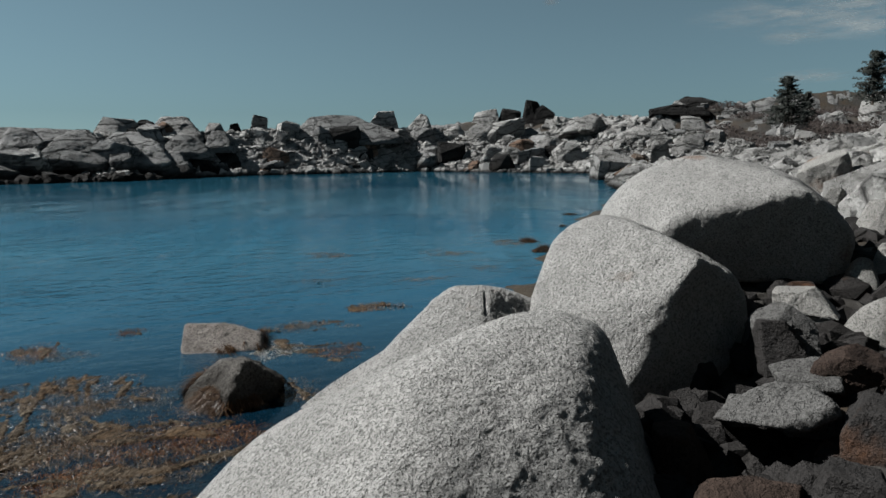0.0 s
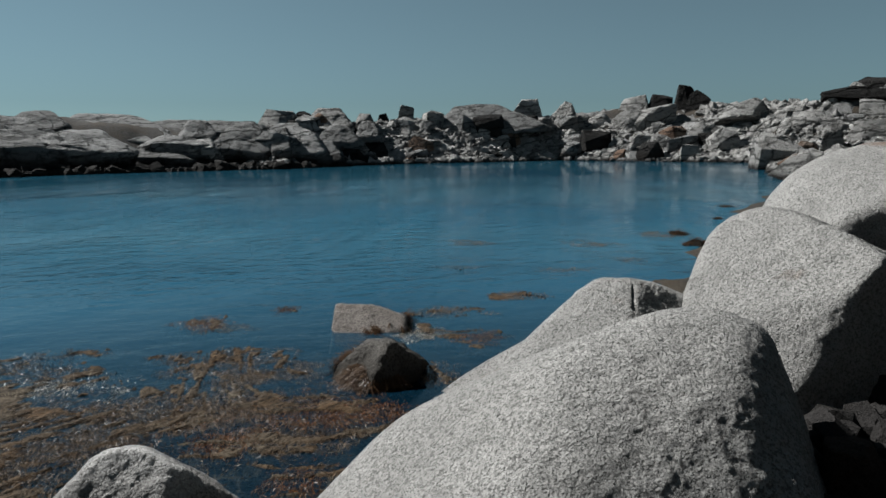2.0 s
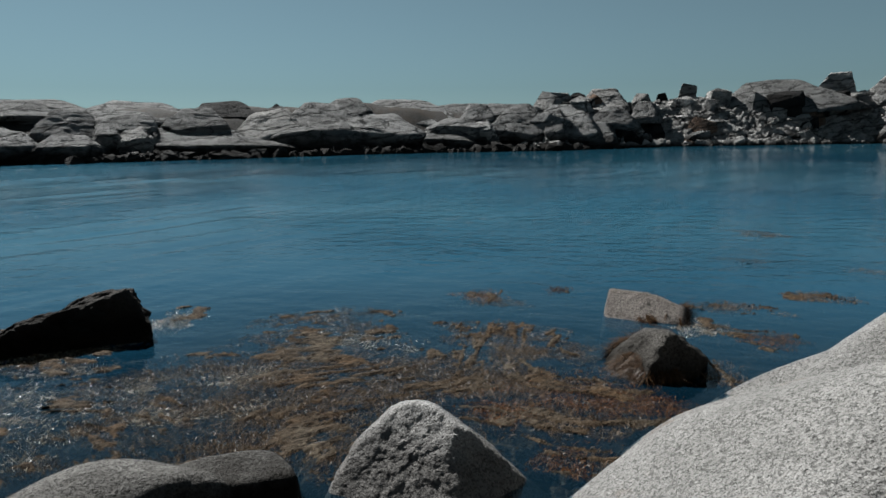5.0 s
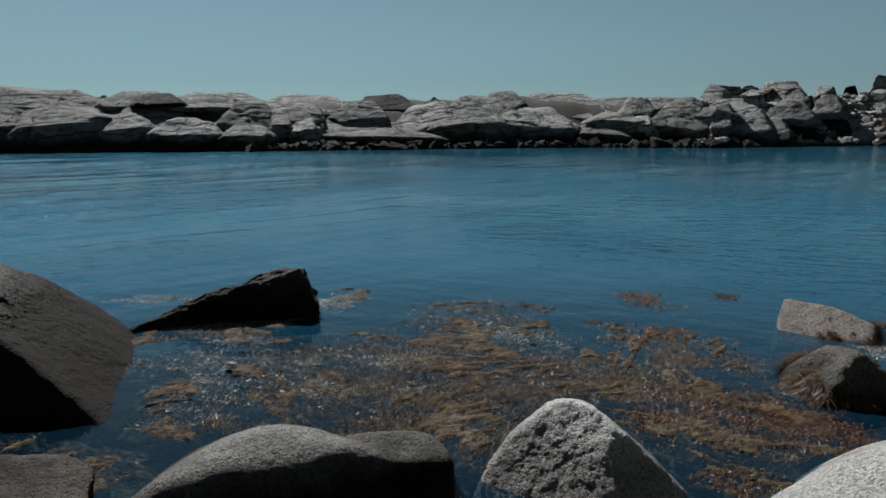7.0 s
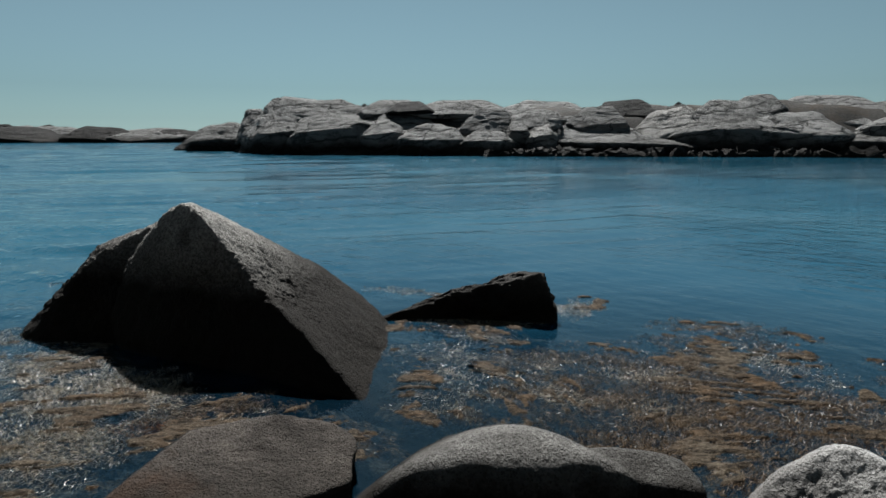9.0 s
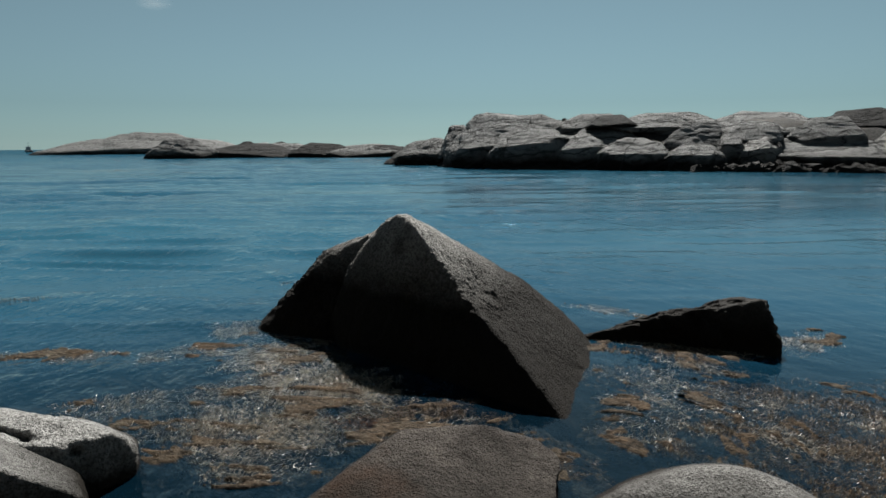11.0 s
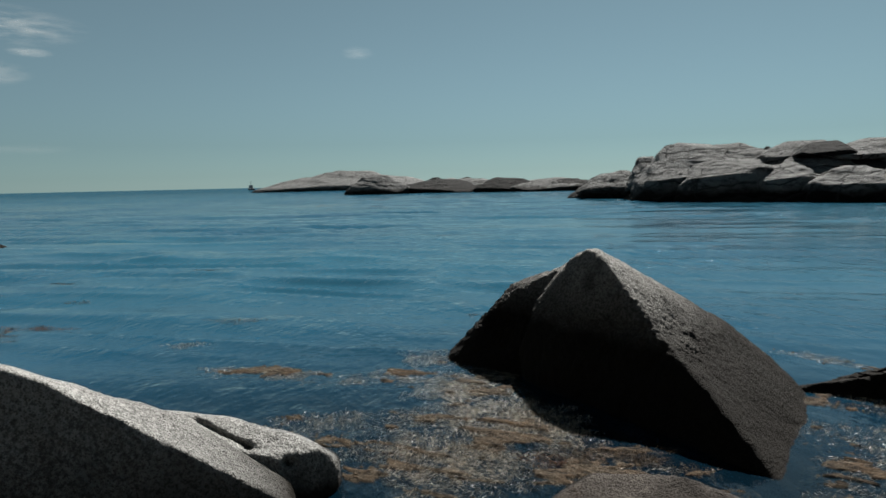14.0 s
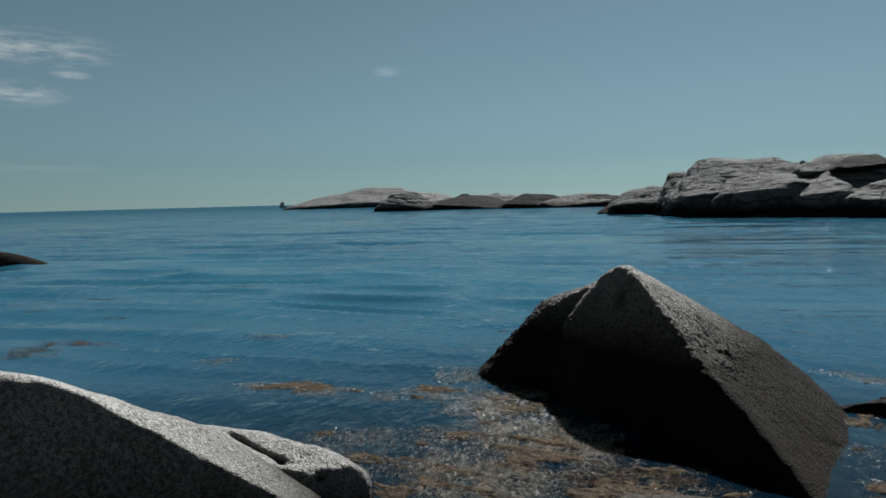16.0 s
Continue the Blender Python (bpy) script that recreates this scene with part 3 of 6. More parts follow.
def wave_height(x, y):
    """Low swells that run in from the open sea, and the chop on them; flat by the shore."""
    r = np.hypot(x, y)
    a = radians(52)
    u, v = -x * math.sin(a) + y * math.cos(a), x * math.cos(a) + y * math.sin(a)
    zero = np.zeros(x.size)
    u = u + 1.5 * value_noise(np.stack([x * 0.08, y * 0.08, zero], 1), 31)
    swell = value_noise(np.stack([u * 1.05, v * 0.13, zero], 1), 32)
    cross = 1 - 2.6 * np.abs(value_noise(np.stack([u * 1.5 + 0.1 * v, v * 0.26, zero], 1), 33))
    chop = value_noise(np.stack([u * 1.6 + 0.5 * v, v * 1.5 - 0.6 * u, zero], 1), 34)
    calm = 0.45 + 0.55 * ramp01(1.6 * value_noise(np.stack([x * 0.06, y * 0.06, zero], 1), 35) + 0.5)
    far = np.clip((r - 60) / 150, 0, 1)
    calm = calm * (0.5 + 0.95 * ramp01((np.degrees(np.arctan2(-x, y)) - 12) / 40))
    calm = calm * (1 - 0.85 * ramp01((r - 20) / 20) * ramp01((x + 24) / 34))
    roll = value_noise(np.stack([u * 0.16, v * 0.06, zero], 1), 36)
    return np.clip((r - 4.5) / 9, 0, 1) * (calm * (0.060 * swell + 0.032 * cross + 0.012 * chop) + 0.16 * far * roll)


def build_water():
    rings = np.concatenate([np.geomspace(0.5, 5.4, 12), np.geomspace(5.5, 160, 350), np.geomspace(166, 4400, 70)])
    turns = np.radians(np.concatenate([np.linspace(-82, 102, 520), np.linspace(104, 276, 60)]))
    rr, tt = np.meshgrid(rings, turns, indexing="ij")
    x, y = (-rr * np.sin(tt)).ravel(), (rr * np.cos(tt)).ravel()
    verts = np.stack([x, y, wave_height(x, y)], 1)
    a, b = rr.shape
    i, j = np.meshgrid(np.arange(a - 1), np.arange(b), indexing="ij")
    k = (j + 1) % b
    faces = np.stack([i * b + j, (i + 1) * b + j, (i + 1) * b + k, i * b + k], -1).reshape(-1, 4)
    return link_mesh("water", verts, faces, water_material())


tagged(build_water(), "calm clear blue sea water in a cove", "water", kind="structure")


PATCHES = []


def weed(place, size, yaw, count, seed, material):
    """A patch of wet weed: strands that lie in the water's skin, some above and some under it."""
    rng = np.random.RandomState(seed)
    a = rng.uniform(0, 2 * math.pi, count)
    r = np.sqrt(rng.uniform(0, 1, count)) * (1 + 0.25 * np.sin(3 * a + seed) + 0.18 * np.sin(7 * a + 2 * seed))
    u, v = r * np.cos(a) * size[0], r * np.sin(a) * size[1]
    c, s = math.cos(radians(yaw)), math.sin(radians(yaw))
    x, y = place[0] + u * c - v * s, place[1] + u * s + v * c
    # strands gather into tufts
    gather = value_noise(np.stack([x * 4.5, y * 4.5, np.full(count, 0.37 * seed)], 1), 9)
    keep = gather > rng.uniform(-0.85, 0.25, count)
    x, y = x[keep], y[keep]
    k = len(x)
    lie = radians(yaw + 65) + 0.9 * value_noise(np.stack([x * 1.7, y * 1.7, np.zeros(k)], 1), 4) * 2 + rng.normal(0, 0.5, k)
    long = rng.uniform(0.018, 0.06, k) * (0.6 + 0.4 * min(1.0, size[1] * 2.5))
    wide = rng.uniform(0.0008, 0.0015, k)
    bend = rng.normal(0, 1.2, k)
    deep = np.where(rng.uniform(0, 1, k) < 0.22, -0.04 * rng.uniform(0, 1, k), 0.0)
    hump = rng.uniform(0.002, 0.018, k) * (rng.uniform(0, 1, k) < 0.7)
    steps = 3
    verts = np.zeros((k, steps, 2, 3))
    px, py = x.copy(), y.copy()
    for i in range(steps):
        t = i / (steps - 1)
        ang = lie + bend * (t - 0.5)
        w = wide * (1 - 0.75 * t)
        z = deep + hump * np.sin(math.pi * min(1, t * 1.1)) + 0.004 * np.sin(9 * t + lie * 5)
        for j, sgn in ((0, -1), (1, 1)):
            verts[:, i, j, 0] = px - sgn * w * np.sin(ang)
            verts[:, i, j, 1] = py + sgn * w * np.cos(ang)
            verts[:, i, j, 2] = z + sgn * w * 0.6 * np.sin(lie * 7)
        px = px + long / (steps - 1) * np.cos(ang)
        py = py + long / (steps - 1) * np.sin(ang)
    base = (np.arange(k) * steps * 2)[:, None, None] + (np.arange(steps - 1) * 2)[None, :, None] + np.array([0, 1, 3, 2])[None, None, :]
    PATCHES.append((place[0], place[1], size[0], size[1], c, s))
    co = verts.reshape(-1, 3)
    co[:, 2] += wave_height(co[:, 0], co[:, 1])
    ob = link_mesh("seaweed", co, base.reshape(-1, 4), material, False)
    tint = {"wet_brown_weed": "brown", "wet_rust_weed": "rust-red", "pale_glint_weed": "pale glistening"}[material.name]
    return tagged(ob, "patch of floating " + tint + " seaweed strands in shallow water", "seaweed", kind="stuff")



# ---- boulders by the viewer ----
boulder("boulder", (
    ((2.29, 2.22, 0.52), 11, ((-0.501, 0.536, 0.679, 0.68), (-0.134, 0.448, 0.884, 0.41), (-0.182, 0.469, 0.864, 0.43), (-0.106, 0.409, 0.906, 0.47), (0.184, 0.119, 0.976, 0.63), (0.279, 0.001, 0.960, 0.68), (0.591, -0.702, 0.398, 0.90), (0.588, -0.740, 0.327, 0.90), (0.580, -0.766, 0.277, 0.91), (-0.227, -0.253, 0.940, 0.37), (-0.427, -0.627, 0.652, 0.58), (0.182, -0.728, 0.661, 0.72), (-0.119, -0.717, 0.687, 0.53), (-0.559, 0.125, 0.820, 0.41), (0.000, 0.000, -1.000, 1.32), (0.667, 0.745, -0.000, 1.00))),
), GRANITE, "large rounded pale granite boulder with a coarse grain", 11, level=7, rough=0.022)
boulder("boulder", (
    ((3.76, 3.72, 0.55), 10, ((-0.499, 0.590, 0.635, 0.33), (-0.438, 0.566, 0.698, 0.28), (-0.312, 0.498, 0.809, 0.25), (0.115, 0.160, 0.980, 0.24), (0.320, -0.060, 0.946, 0.31), (0.45, -0.30, 0.84, 0.41), (-0.523, -0.196, 0.829, 0.21), (0.026, -0.710, 0.704, 0.31), (0.000, 0.000, -1.000, 1.55), (0.681, 0.733, -0.000, 0.70))),
    ((3.21, 4.04, 0.18), 9, ((-0.415, 0.543, 0.730, 0.21), (-0.262, 0.494, 0.829, 0.12), (-0.225, 0.476, 0.850, 0.12), (-0.430, -0.426, 0.796, 0.13), (0.811, -0.585, 0.000, 0.79), (0.000, 0.000, -1.000, 1.18), (0.585, 0.811, -0.000, 0.50))),
), GRANITE, "low pale granite boulder with a crack, at the water", 12, level=7, rough=0.025, grooves=(((3.769, 3.503, 0.842), (3.655, 3.335, 0.674), 0.03, 0.011),))
boulder("boulder", (
    ((4.95, 2.91, 0.60), 24, ((-0.578, 0.757, 0.303, 0.85), (-0.592, 0.761, 0.266, 0.86), (-0.419, 0.642, 0.642, 0.86), (-0.146, 0.347, 0.927, 0.80), (0.149, -0.058, 0.987, 0.68), (0.320, -0.350, 0.880, 0.60), (0.307, -0.321, 0.896, 0.60), (0.438, -0.745, 0.503, 0.75), (0.391, -0.920, -0.035, 0.82), (0.349, -0.919, -0.181, 0.84), (-0.579, -0.011, 0.815, 0.51), (-0.195, -0.977, 0.081, 0.68), (-0.772, -0.366, 0.519, 0.71), (0.000, 0.000, -1.000, 0.70), (0.848, 0.531, -0.000, 1.10))),
), GRANITE, "big pale granite boulder with one broken side in shade", 13, level=7, rough=0.02)
boulder("boulder", (
    ((7.52, 3.41, 1.01), 22, ((-0.555, 0.807, 0.202, 1.41), (-0.442, 0.698, 0.564, 1.26), (-0.292, 0.499, 0.816, 1.06), (-0.118, 0.220, 0.968, 0.87), (0.074, -0.141, 0.987, 0.74), (0.129, -0.262, 0.957, 0.73), (0.235, -0.544, 0.805, 0.81), (0.289, -0.746, 0.600, 0.95), (0.253, -0.939, -0.232, 1.20), (-0.431, -0.071, 0.900, 0.73), (-0.781, -0.613, -0.120, 1.01), (-0.811, 0.290, 0.508, 1.10), (0.000, 0.000, -1.000, 0.46), (0.904, 0.428, -0.000, 1.30))),
), GRANITE, "huge pale granite boulder with a shaded overhanging front", 14, level=7, rough=0.02)
STONE_DARK = boulder("boulder", (
    ((2.26, 4.81, -0.03), 26, ((-0.790, 0.445, 0.421, 0.28), (-0.469, 0.447, 0.762, 0.24), (0.044, 0.295, 0.954, 0.27), (0.490, 0.062, 0.870, 0.31), (0.610, -0.024, 0.792, 0.33), (0.739, -0.546, -0.393, 0.36), (-0.737, -0.141, 0.661, 0.27), (0.135, -0.945, 0.298, 0.40), (0.000, 0.000, -1.000, 1.37), (0.395, 0.919, -0.000, 0.50))),
), GRANITE_DRY, "grey granite stone draped with dark brown weed", 15, level=6, rough=0.05)
STONE_PINK = boulder("boulder", (
    ((2.80, 6.15, 0.05), 26, ((-0.918, 0.370, 0.146, 0.37), (0.166, 0.185, 0.969, 0.14), (0.411, 0.063, 0.909, 0.15), (0.904, -0.412, 0.109, 0.37), (-0.287, -0.422, 0.860, 0.13), (-0.371, -0.878, 0.301, 0.34), (0.000, 0.000, -1.000, 1.45), (0.390, 0.921, -0.000, 0.45))),
), GRANITE_PINK, "flat pale granite stone awash among weed", 16, level=5)
boulder("boulder", (
    ((0.36, 3.34, 0.03), 20, ((-0.861, 0.211, 0.463, 0.37), (-0.704, 0.304, 0.641, 0.34), (-0.589, 0.344, 0.731, 0.34), (-0.045, 0.397, 0.917, 0.35), (0.556, 0.278, 0.783, 0.33), (0.695, 0.209, 0.688, 0.35), (-0.358, -0.671, 0.649, 0.24), (0.498, -0.668, 0.553, 0.37), (0.000, 0.000, -1.000, 1.03), (0.084, 0.996, -0.000, 0.50))),
), GRANITE_BARNACLE, "grey granite stone crusted with white barnacles", 17, level=7, rough=0.03, skin=0.0035)
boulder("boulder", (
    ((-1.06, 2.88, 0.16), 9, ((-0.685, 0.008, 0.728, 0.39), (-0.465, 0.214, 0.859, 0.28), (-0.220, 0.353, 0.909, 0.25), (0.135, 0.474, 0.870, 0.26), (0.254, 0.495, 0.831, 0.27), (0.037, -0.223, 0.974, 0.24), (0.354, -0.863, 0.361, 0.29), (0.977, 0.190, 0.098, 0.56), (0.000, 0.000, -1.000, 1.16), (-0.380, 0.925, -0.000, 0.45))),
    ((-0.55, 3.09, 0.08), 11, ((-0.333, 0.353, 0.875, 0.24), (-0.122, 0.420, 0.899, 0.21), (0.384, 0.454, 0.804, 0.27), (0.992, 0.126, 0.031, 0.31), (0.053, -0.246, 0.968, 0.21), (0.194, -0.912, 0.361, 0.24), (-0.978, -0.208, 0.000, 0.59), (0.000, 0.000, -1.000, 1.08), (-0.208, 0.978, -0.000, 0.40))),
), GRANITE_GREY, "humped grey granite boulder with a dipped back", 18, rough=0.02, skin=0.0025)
boulder("boulder", (
    ((-2.45, 2.56, 0.05), 26, ((-0.602, -0.172, 0.780, 0.34), (-0.332, 0.233, 0.914, 0.22), (-0.111, 0.426, 0.898, 0.24), (0.263, 0.618, 0.741, 0.38), (0.845, 0.526, -0.097, 0.54), (0.090, -0.137, 0.986, 0.09), (0.749, -0.563, 0.348, 0.47), (0.000, 0.000, -1.000, 1.05), (-0.694, 0.720, -0.000, 0.75))),
), GRANITE_WET, "flat worn brown granite slab rising just above the water", 19, rough=0.03)
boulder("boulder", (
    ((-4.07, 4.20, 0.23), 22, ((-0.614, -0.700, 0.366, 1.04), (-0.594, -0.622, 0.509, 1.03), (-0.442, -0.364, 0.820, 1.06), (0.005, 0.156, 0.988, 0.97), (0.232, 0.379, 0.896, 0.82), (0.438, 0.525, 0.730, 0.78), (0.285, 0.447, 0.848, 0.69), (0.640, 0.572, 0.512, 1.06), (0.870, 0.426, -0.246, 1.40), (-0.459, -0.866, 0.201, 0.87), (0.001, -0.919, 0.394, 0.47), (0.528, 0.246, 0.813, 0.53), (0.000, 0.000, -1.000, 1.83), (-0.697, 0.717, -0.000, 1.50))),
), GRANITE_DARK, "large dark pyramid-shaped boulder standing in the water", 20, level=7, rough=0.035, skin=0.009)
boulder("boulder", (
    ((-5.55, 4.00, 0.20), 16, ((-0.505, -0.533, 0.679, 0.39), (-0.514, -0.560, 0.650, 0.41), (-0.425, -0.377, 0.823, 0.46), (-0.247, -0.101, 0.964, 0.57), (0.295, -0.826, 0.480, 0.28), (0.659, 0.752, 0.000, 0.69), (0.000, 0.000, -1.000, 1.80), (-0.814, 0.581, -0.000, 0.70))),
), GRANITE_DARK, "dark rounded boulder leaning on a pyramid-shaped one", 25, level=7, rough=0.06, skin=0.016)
boulder("boulder", (
    ((-2.74, 6.27, -0.00), 34, ((-0.637, -0.144, 0.758, 0.55), (-0.261, 0.128, 0.957, 0.22), (-0.380, 0.070, 0.922, 0.20), (0.809, 0.370, 0.457, 0.70), (0.958, 0.283, -0.044, 0.74), (0.371, -0.856, 0.361, 0.57), (0.000, 0.000, -1.000, 1.40), (-0.398, 0.917, -0.000, 0.50))),
), GRANITE_BLACK, "dark wedge of rock lying in weedy water", 21, level=7, rough=0.10, skin=0.014)
boulder("boulder", (
    ((-3.90, 0.10, 0.50), 26, ((-0.220, 0.281, 0.934, 0.38), (-0.219, 0.248, 0.944, 0.40), (-0.209, 0.434, 0.876, 0.32), (-0.201, 0.484, 0.852, 0.32), (-0.151, 0.651, 0.744, 0.34), (-0.218, 0.456, 0.863, 0.27), (-0.192, 0.529, 0.827, 0.31), (-0.175, 0.568, 0.804, 0.34), (-0.070, 0.746, 0.663, 0.52), (0.235, 0.964, 0.123, 0.92), (0.962, -0.253, 0.100, 0.31), (0.085, 0.554, 0.828, 0.28), (0.257, -0.966, 0.000, 1.34), (0.482, -0.565, 0.670, 0.67), (0.000, 0.000, -1.000, 1.50), (-0.999, 0.032, -0.000, 0.55))),
), GRANITE_SPLIT, "long grey granite boulder split along its top", 22, level=7, rough=0.03)
boulder("boulder", (
    ((-4.17, 1.04, 0.07), 22, ((-0.223, 0.379, 0.898, 0.27), (-0.223, 0.379, 0.898, 0.27), (-0.196, 0.465, 0.864, 0.23), (-0.255, 0.295, 0.921, 0.28), (-0.190, 0.457, 0.869, 0.27), (-0.085, 0.653, 0.752, 0.28), (-0.171, 0.506, 0.845, 0.25), (0.048, 0.805, 0.591, 0.37), (0.362, 0.932, 0.000, 0.45), (0.129, 0.018, 0.991, 0.27), (0.699, -0.708, 0.101, 0.34), (0.990, 0.100, 0.100, 0.42), (0.000, 0.000, -1.000, 1.07), (-0.966, 0.257, -0.000, 0.40))),
), GRANITE_SPLIT_LOW, "rounded piece split off a long grey boulder", 24, level=7, rough=0.03, grooves=(((-4.45, 0.65, 0.39), (-4.00, 0.88, 0.32), 0.09, 0.020), ((-4.00, 0.88, 0.32), (-3.77, 1.07, 0.25), 0.09, 0.028)))
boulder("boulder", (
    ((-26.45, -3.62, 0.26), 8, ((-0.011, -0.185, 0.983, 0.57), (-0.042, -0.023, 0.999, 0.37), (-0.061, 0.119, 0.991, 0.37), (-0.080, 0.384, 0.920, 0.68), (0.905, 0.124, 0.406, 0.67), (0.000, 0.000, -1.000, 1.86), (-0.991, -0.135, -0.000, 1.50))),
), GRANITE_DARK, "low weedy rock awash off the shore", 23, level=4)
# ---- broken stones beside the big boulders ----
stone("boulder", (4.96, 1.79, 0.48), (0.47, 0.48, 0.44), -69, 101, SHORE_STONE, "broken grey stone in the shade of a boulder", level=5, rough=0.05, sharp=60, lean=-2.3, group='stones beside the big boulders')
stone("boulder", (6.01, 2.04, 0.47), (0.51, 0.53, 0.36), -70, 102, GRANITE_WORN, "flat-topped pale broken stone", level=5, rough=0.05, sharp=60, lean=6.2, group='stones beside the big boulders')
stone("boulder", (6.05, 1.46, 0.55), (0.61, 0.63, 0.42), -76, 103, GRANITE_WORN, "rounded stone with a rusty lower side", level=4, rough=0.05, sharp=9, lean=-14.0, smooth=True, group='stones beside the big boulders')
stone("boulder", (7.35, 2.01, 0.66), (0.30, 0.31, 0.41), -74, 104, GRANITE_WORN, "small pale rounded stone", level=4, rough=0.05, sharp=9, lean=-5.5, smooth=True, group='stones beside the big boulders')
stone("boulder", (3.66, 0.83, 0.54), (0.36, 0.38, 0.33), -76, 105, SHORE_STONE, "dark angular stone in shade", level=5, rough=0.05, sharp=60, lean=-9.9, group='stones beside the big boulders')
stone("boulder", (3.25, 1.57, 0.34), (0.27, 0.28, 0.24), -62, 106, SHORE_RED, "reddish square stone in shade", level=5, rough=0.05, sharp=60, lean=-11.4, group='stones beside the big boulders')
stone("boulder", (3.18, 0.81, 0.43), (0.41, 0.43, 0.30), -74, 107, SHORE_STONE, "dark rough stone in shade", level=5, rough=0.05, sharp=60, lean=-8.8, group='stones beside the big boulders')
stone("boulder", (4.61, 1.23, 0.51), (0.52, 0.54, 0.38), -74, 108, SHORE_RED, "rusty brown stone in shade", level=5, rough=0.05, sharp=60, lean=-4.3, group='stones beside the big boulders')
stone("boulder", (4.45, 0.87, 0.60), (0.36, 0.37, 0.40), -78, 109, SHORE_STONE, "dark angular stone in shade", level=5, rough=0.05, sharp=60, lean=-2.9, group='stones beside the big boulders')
stone("boulder", (8.08, 1.82, 0.69), (0.68, 0.71, 0.48), -77, 110, GRANITE_WORN, "pale angular stone on the bank", level=5, rough=0.05, sharp=60, lean=1.1, group='stones beside the big boulders')
stone("boulder", (10.78, 2.88, 0.79), (0.66, 0.68, 0.83), -75, 111, GRANITE_WORN, "pale angular stone on the bank", level=5, rough=0.05, sharp=60, lean=-2.3, group='stones beside the big boulders')
stone("boulder", (13.29, 3.59, 1.17), (0.94, 0.97, 0.66), -75, 112, SHORE_RED, "rust-coloured rounded boulder on the bank", level=4, rough=0.05, sharp=9, lean=5.2, smooth=True, group='stones beside the big boulders')
stone("boulder", (14.01, 4.66, 1.20), (1.03, 1.07, 1.31), -71, 113, GRANITE_WORN, "pale triangular boulder of granite", level=5, rough=0.05, sharp=60, lean=-8.3, group='stones beside the big boulders')
stone("boulder", (12.45, 3.96, 1.03), (0.43, 0.44, 0.45), -72, 114, GRANITE_WORN, "pale angular stone on the bank", level=5, rough=0.05, sharp=60, lean=10.6, group='stones beside the big boulders')
stone("boulder", (18.09, 5.00, 1.60), (1.11, 1.15, 0.87), -74, 115, GRANITE_WORN, "pale rusty boulder on the bank", level=5, rough=0.05, sharp=60, lean=-13.2, group='stones beside the big boulders')
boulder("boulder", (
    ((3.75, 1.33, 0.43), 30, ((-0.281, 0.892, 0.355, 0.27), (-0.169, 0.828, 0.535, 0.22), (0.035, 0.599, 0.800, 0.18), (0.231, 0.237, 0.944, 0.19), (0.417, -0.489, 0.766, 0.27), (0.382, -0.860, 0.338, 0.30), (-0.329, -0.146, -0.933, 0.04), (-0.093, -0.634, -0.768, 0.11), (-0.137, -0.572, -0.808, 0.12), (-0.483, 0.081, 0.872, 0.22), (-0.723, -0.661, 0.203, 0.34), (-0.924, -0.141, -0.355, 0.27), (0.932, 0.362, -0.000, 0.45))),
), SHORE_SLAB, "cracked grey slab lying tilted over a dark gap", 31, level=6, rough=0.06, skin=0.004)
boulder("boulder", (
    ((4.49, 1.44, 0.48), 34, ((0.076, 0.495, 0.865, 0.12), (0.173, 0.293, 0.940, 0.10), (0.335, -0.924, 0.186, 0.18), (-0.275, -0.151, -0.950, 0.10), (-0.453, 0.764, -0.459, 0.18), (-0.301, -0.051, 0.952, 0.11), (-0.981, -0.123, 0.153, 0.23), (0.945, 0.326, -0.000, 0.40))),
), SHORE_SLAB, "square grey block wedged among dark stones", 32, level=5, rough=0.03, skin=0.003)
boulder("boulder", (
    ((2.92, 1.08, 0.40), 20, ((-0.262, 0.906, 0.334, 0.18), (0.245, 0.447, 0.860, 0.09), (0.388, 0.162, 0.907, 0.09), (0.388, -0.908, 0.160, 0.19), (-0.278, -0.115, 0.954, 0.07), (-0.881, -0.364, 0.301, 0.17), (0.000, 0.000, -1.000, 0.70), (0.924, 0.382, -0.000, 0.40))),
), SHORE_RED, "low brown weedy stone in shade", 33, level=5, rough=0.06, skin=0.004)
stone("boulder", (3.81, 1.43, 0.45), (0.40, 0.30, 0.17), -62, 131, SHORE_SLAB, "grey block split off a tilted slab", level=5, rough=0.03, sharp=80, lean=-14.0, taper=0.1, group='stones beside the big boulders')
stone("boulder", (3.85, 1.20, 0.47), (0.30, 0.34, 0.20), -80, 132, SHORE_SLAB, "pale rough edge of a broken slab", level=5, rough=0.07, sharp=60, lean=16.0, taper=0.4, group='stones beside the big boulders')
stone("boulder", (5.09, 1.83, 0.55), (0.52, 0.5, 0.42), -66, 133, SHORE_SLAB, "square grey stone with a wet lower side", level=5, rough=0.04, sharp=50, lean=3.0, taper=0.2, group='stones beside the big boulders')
stone("boulder", (6.01, 2.03, 0.60), (0.50, 0.45, 0.22), -70, 134, GRANITE_WORN, "flat pale stone with a sharp dark end", level=5, rough=0.04, sharp=70, lean=-6.0, taper=0.3, group='stones beside the big boulders')
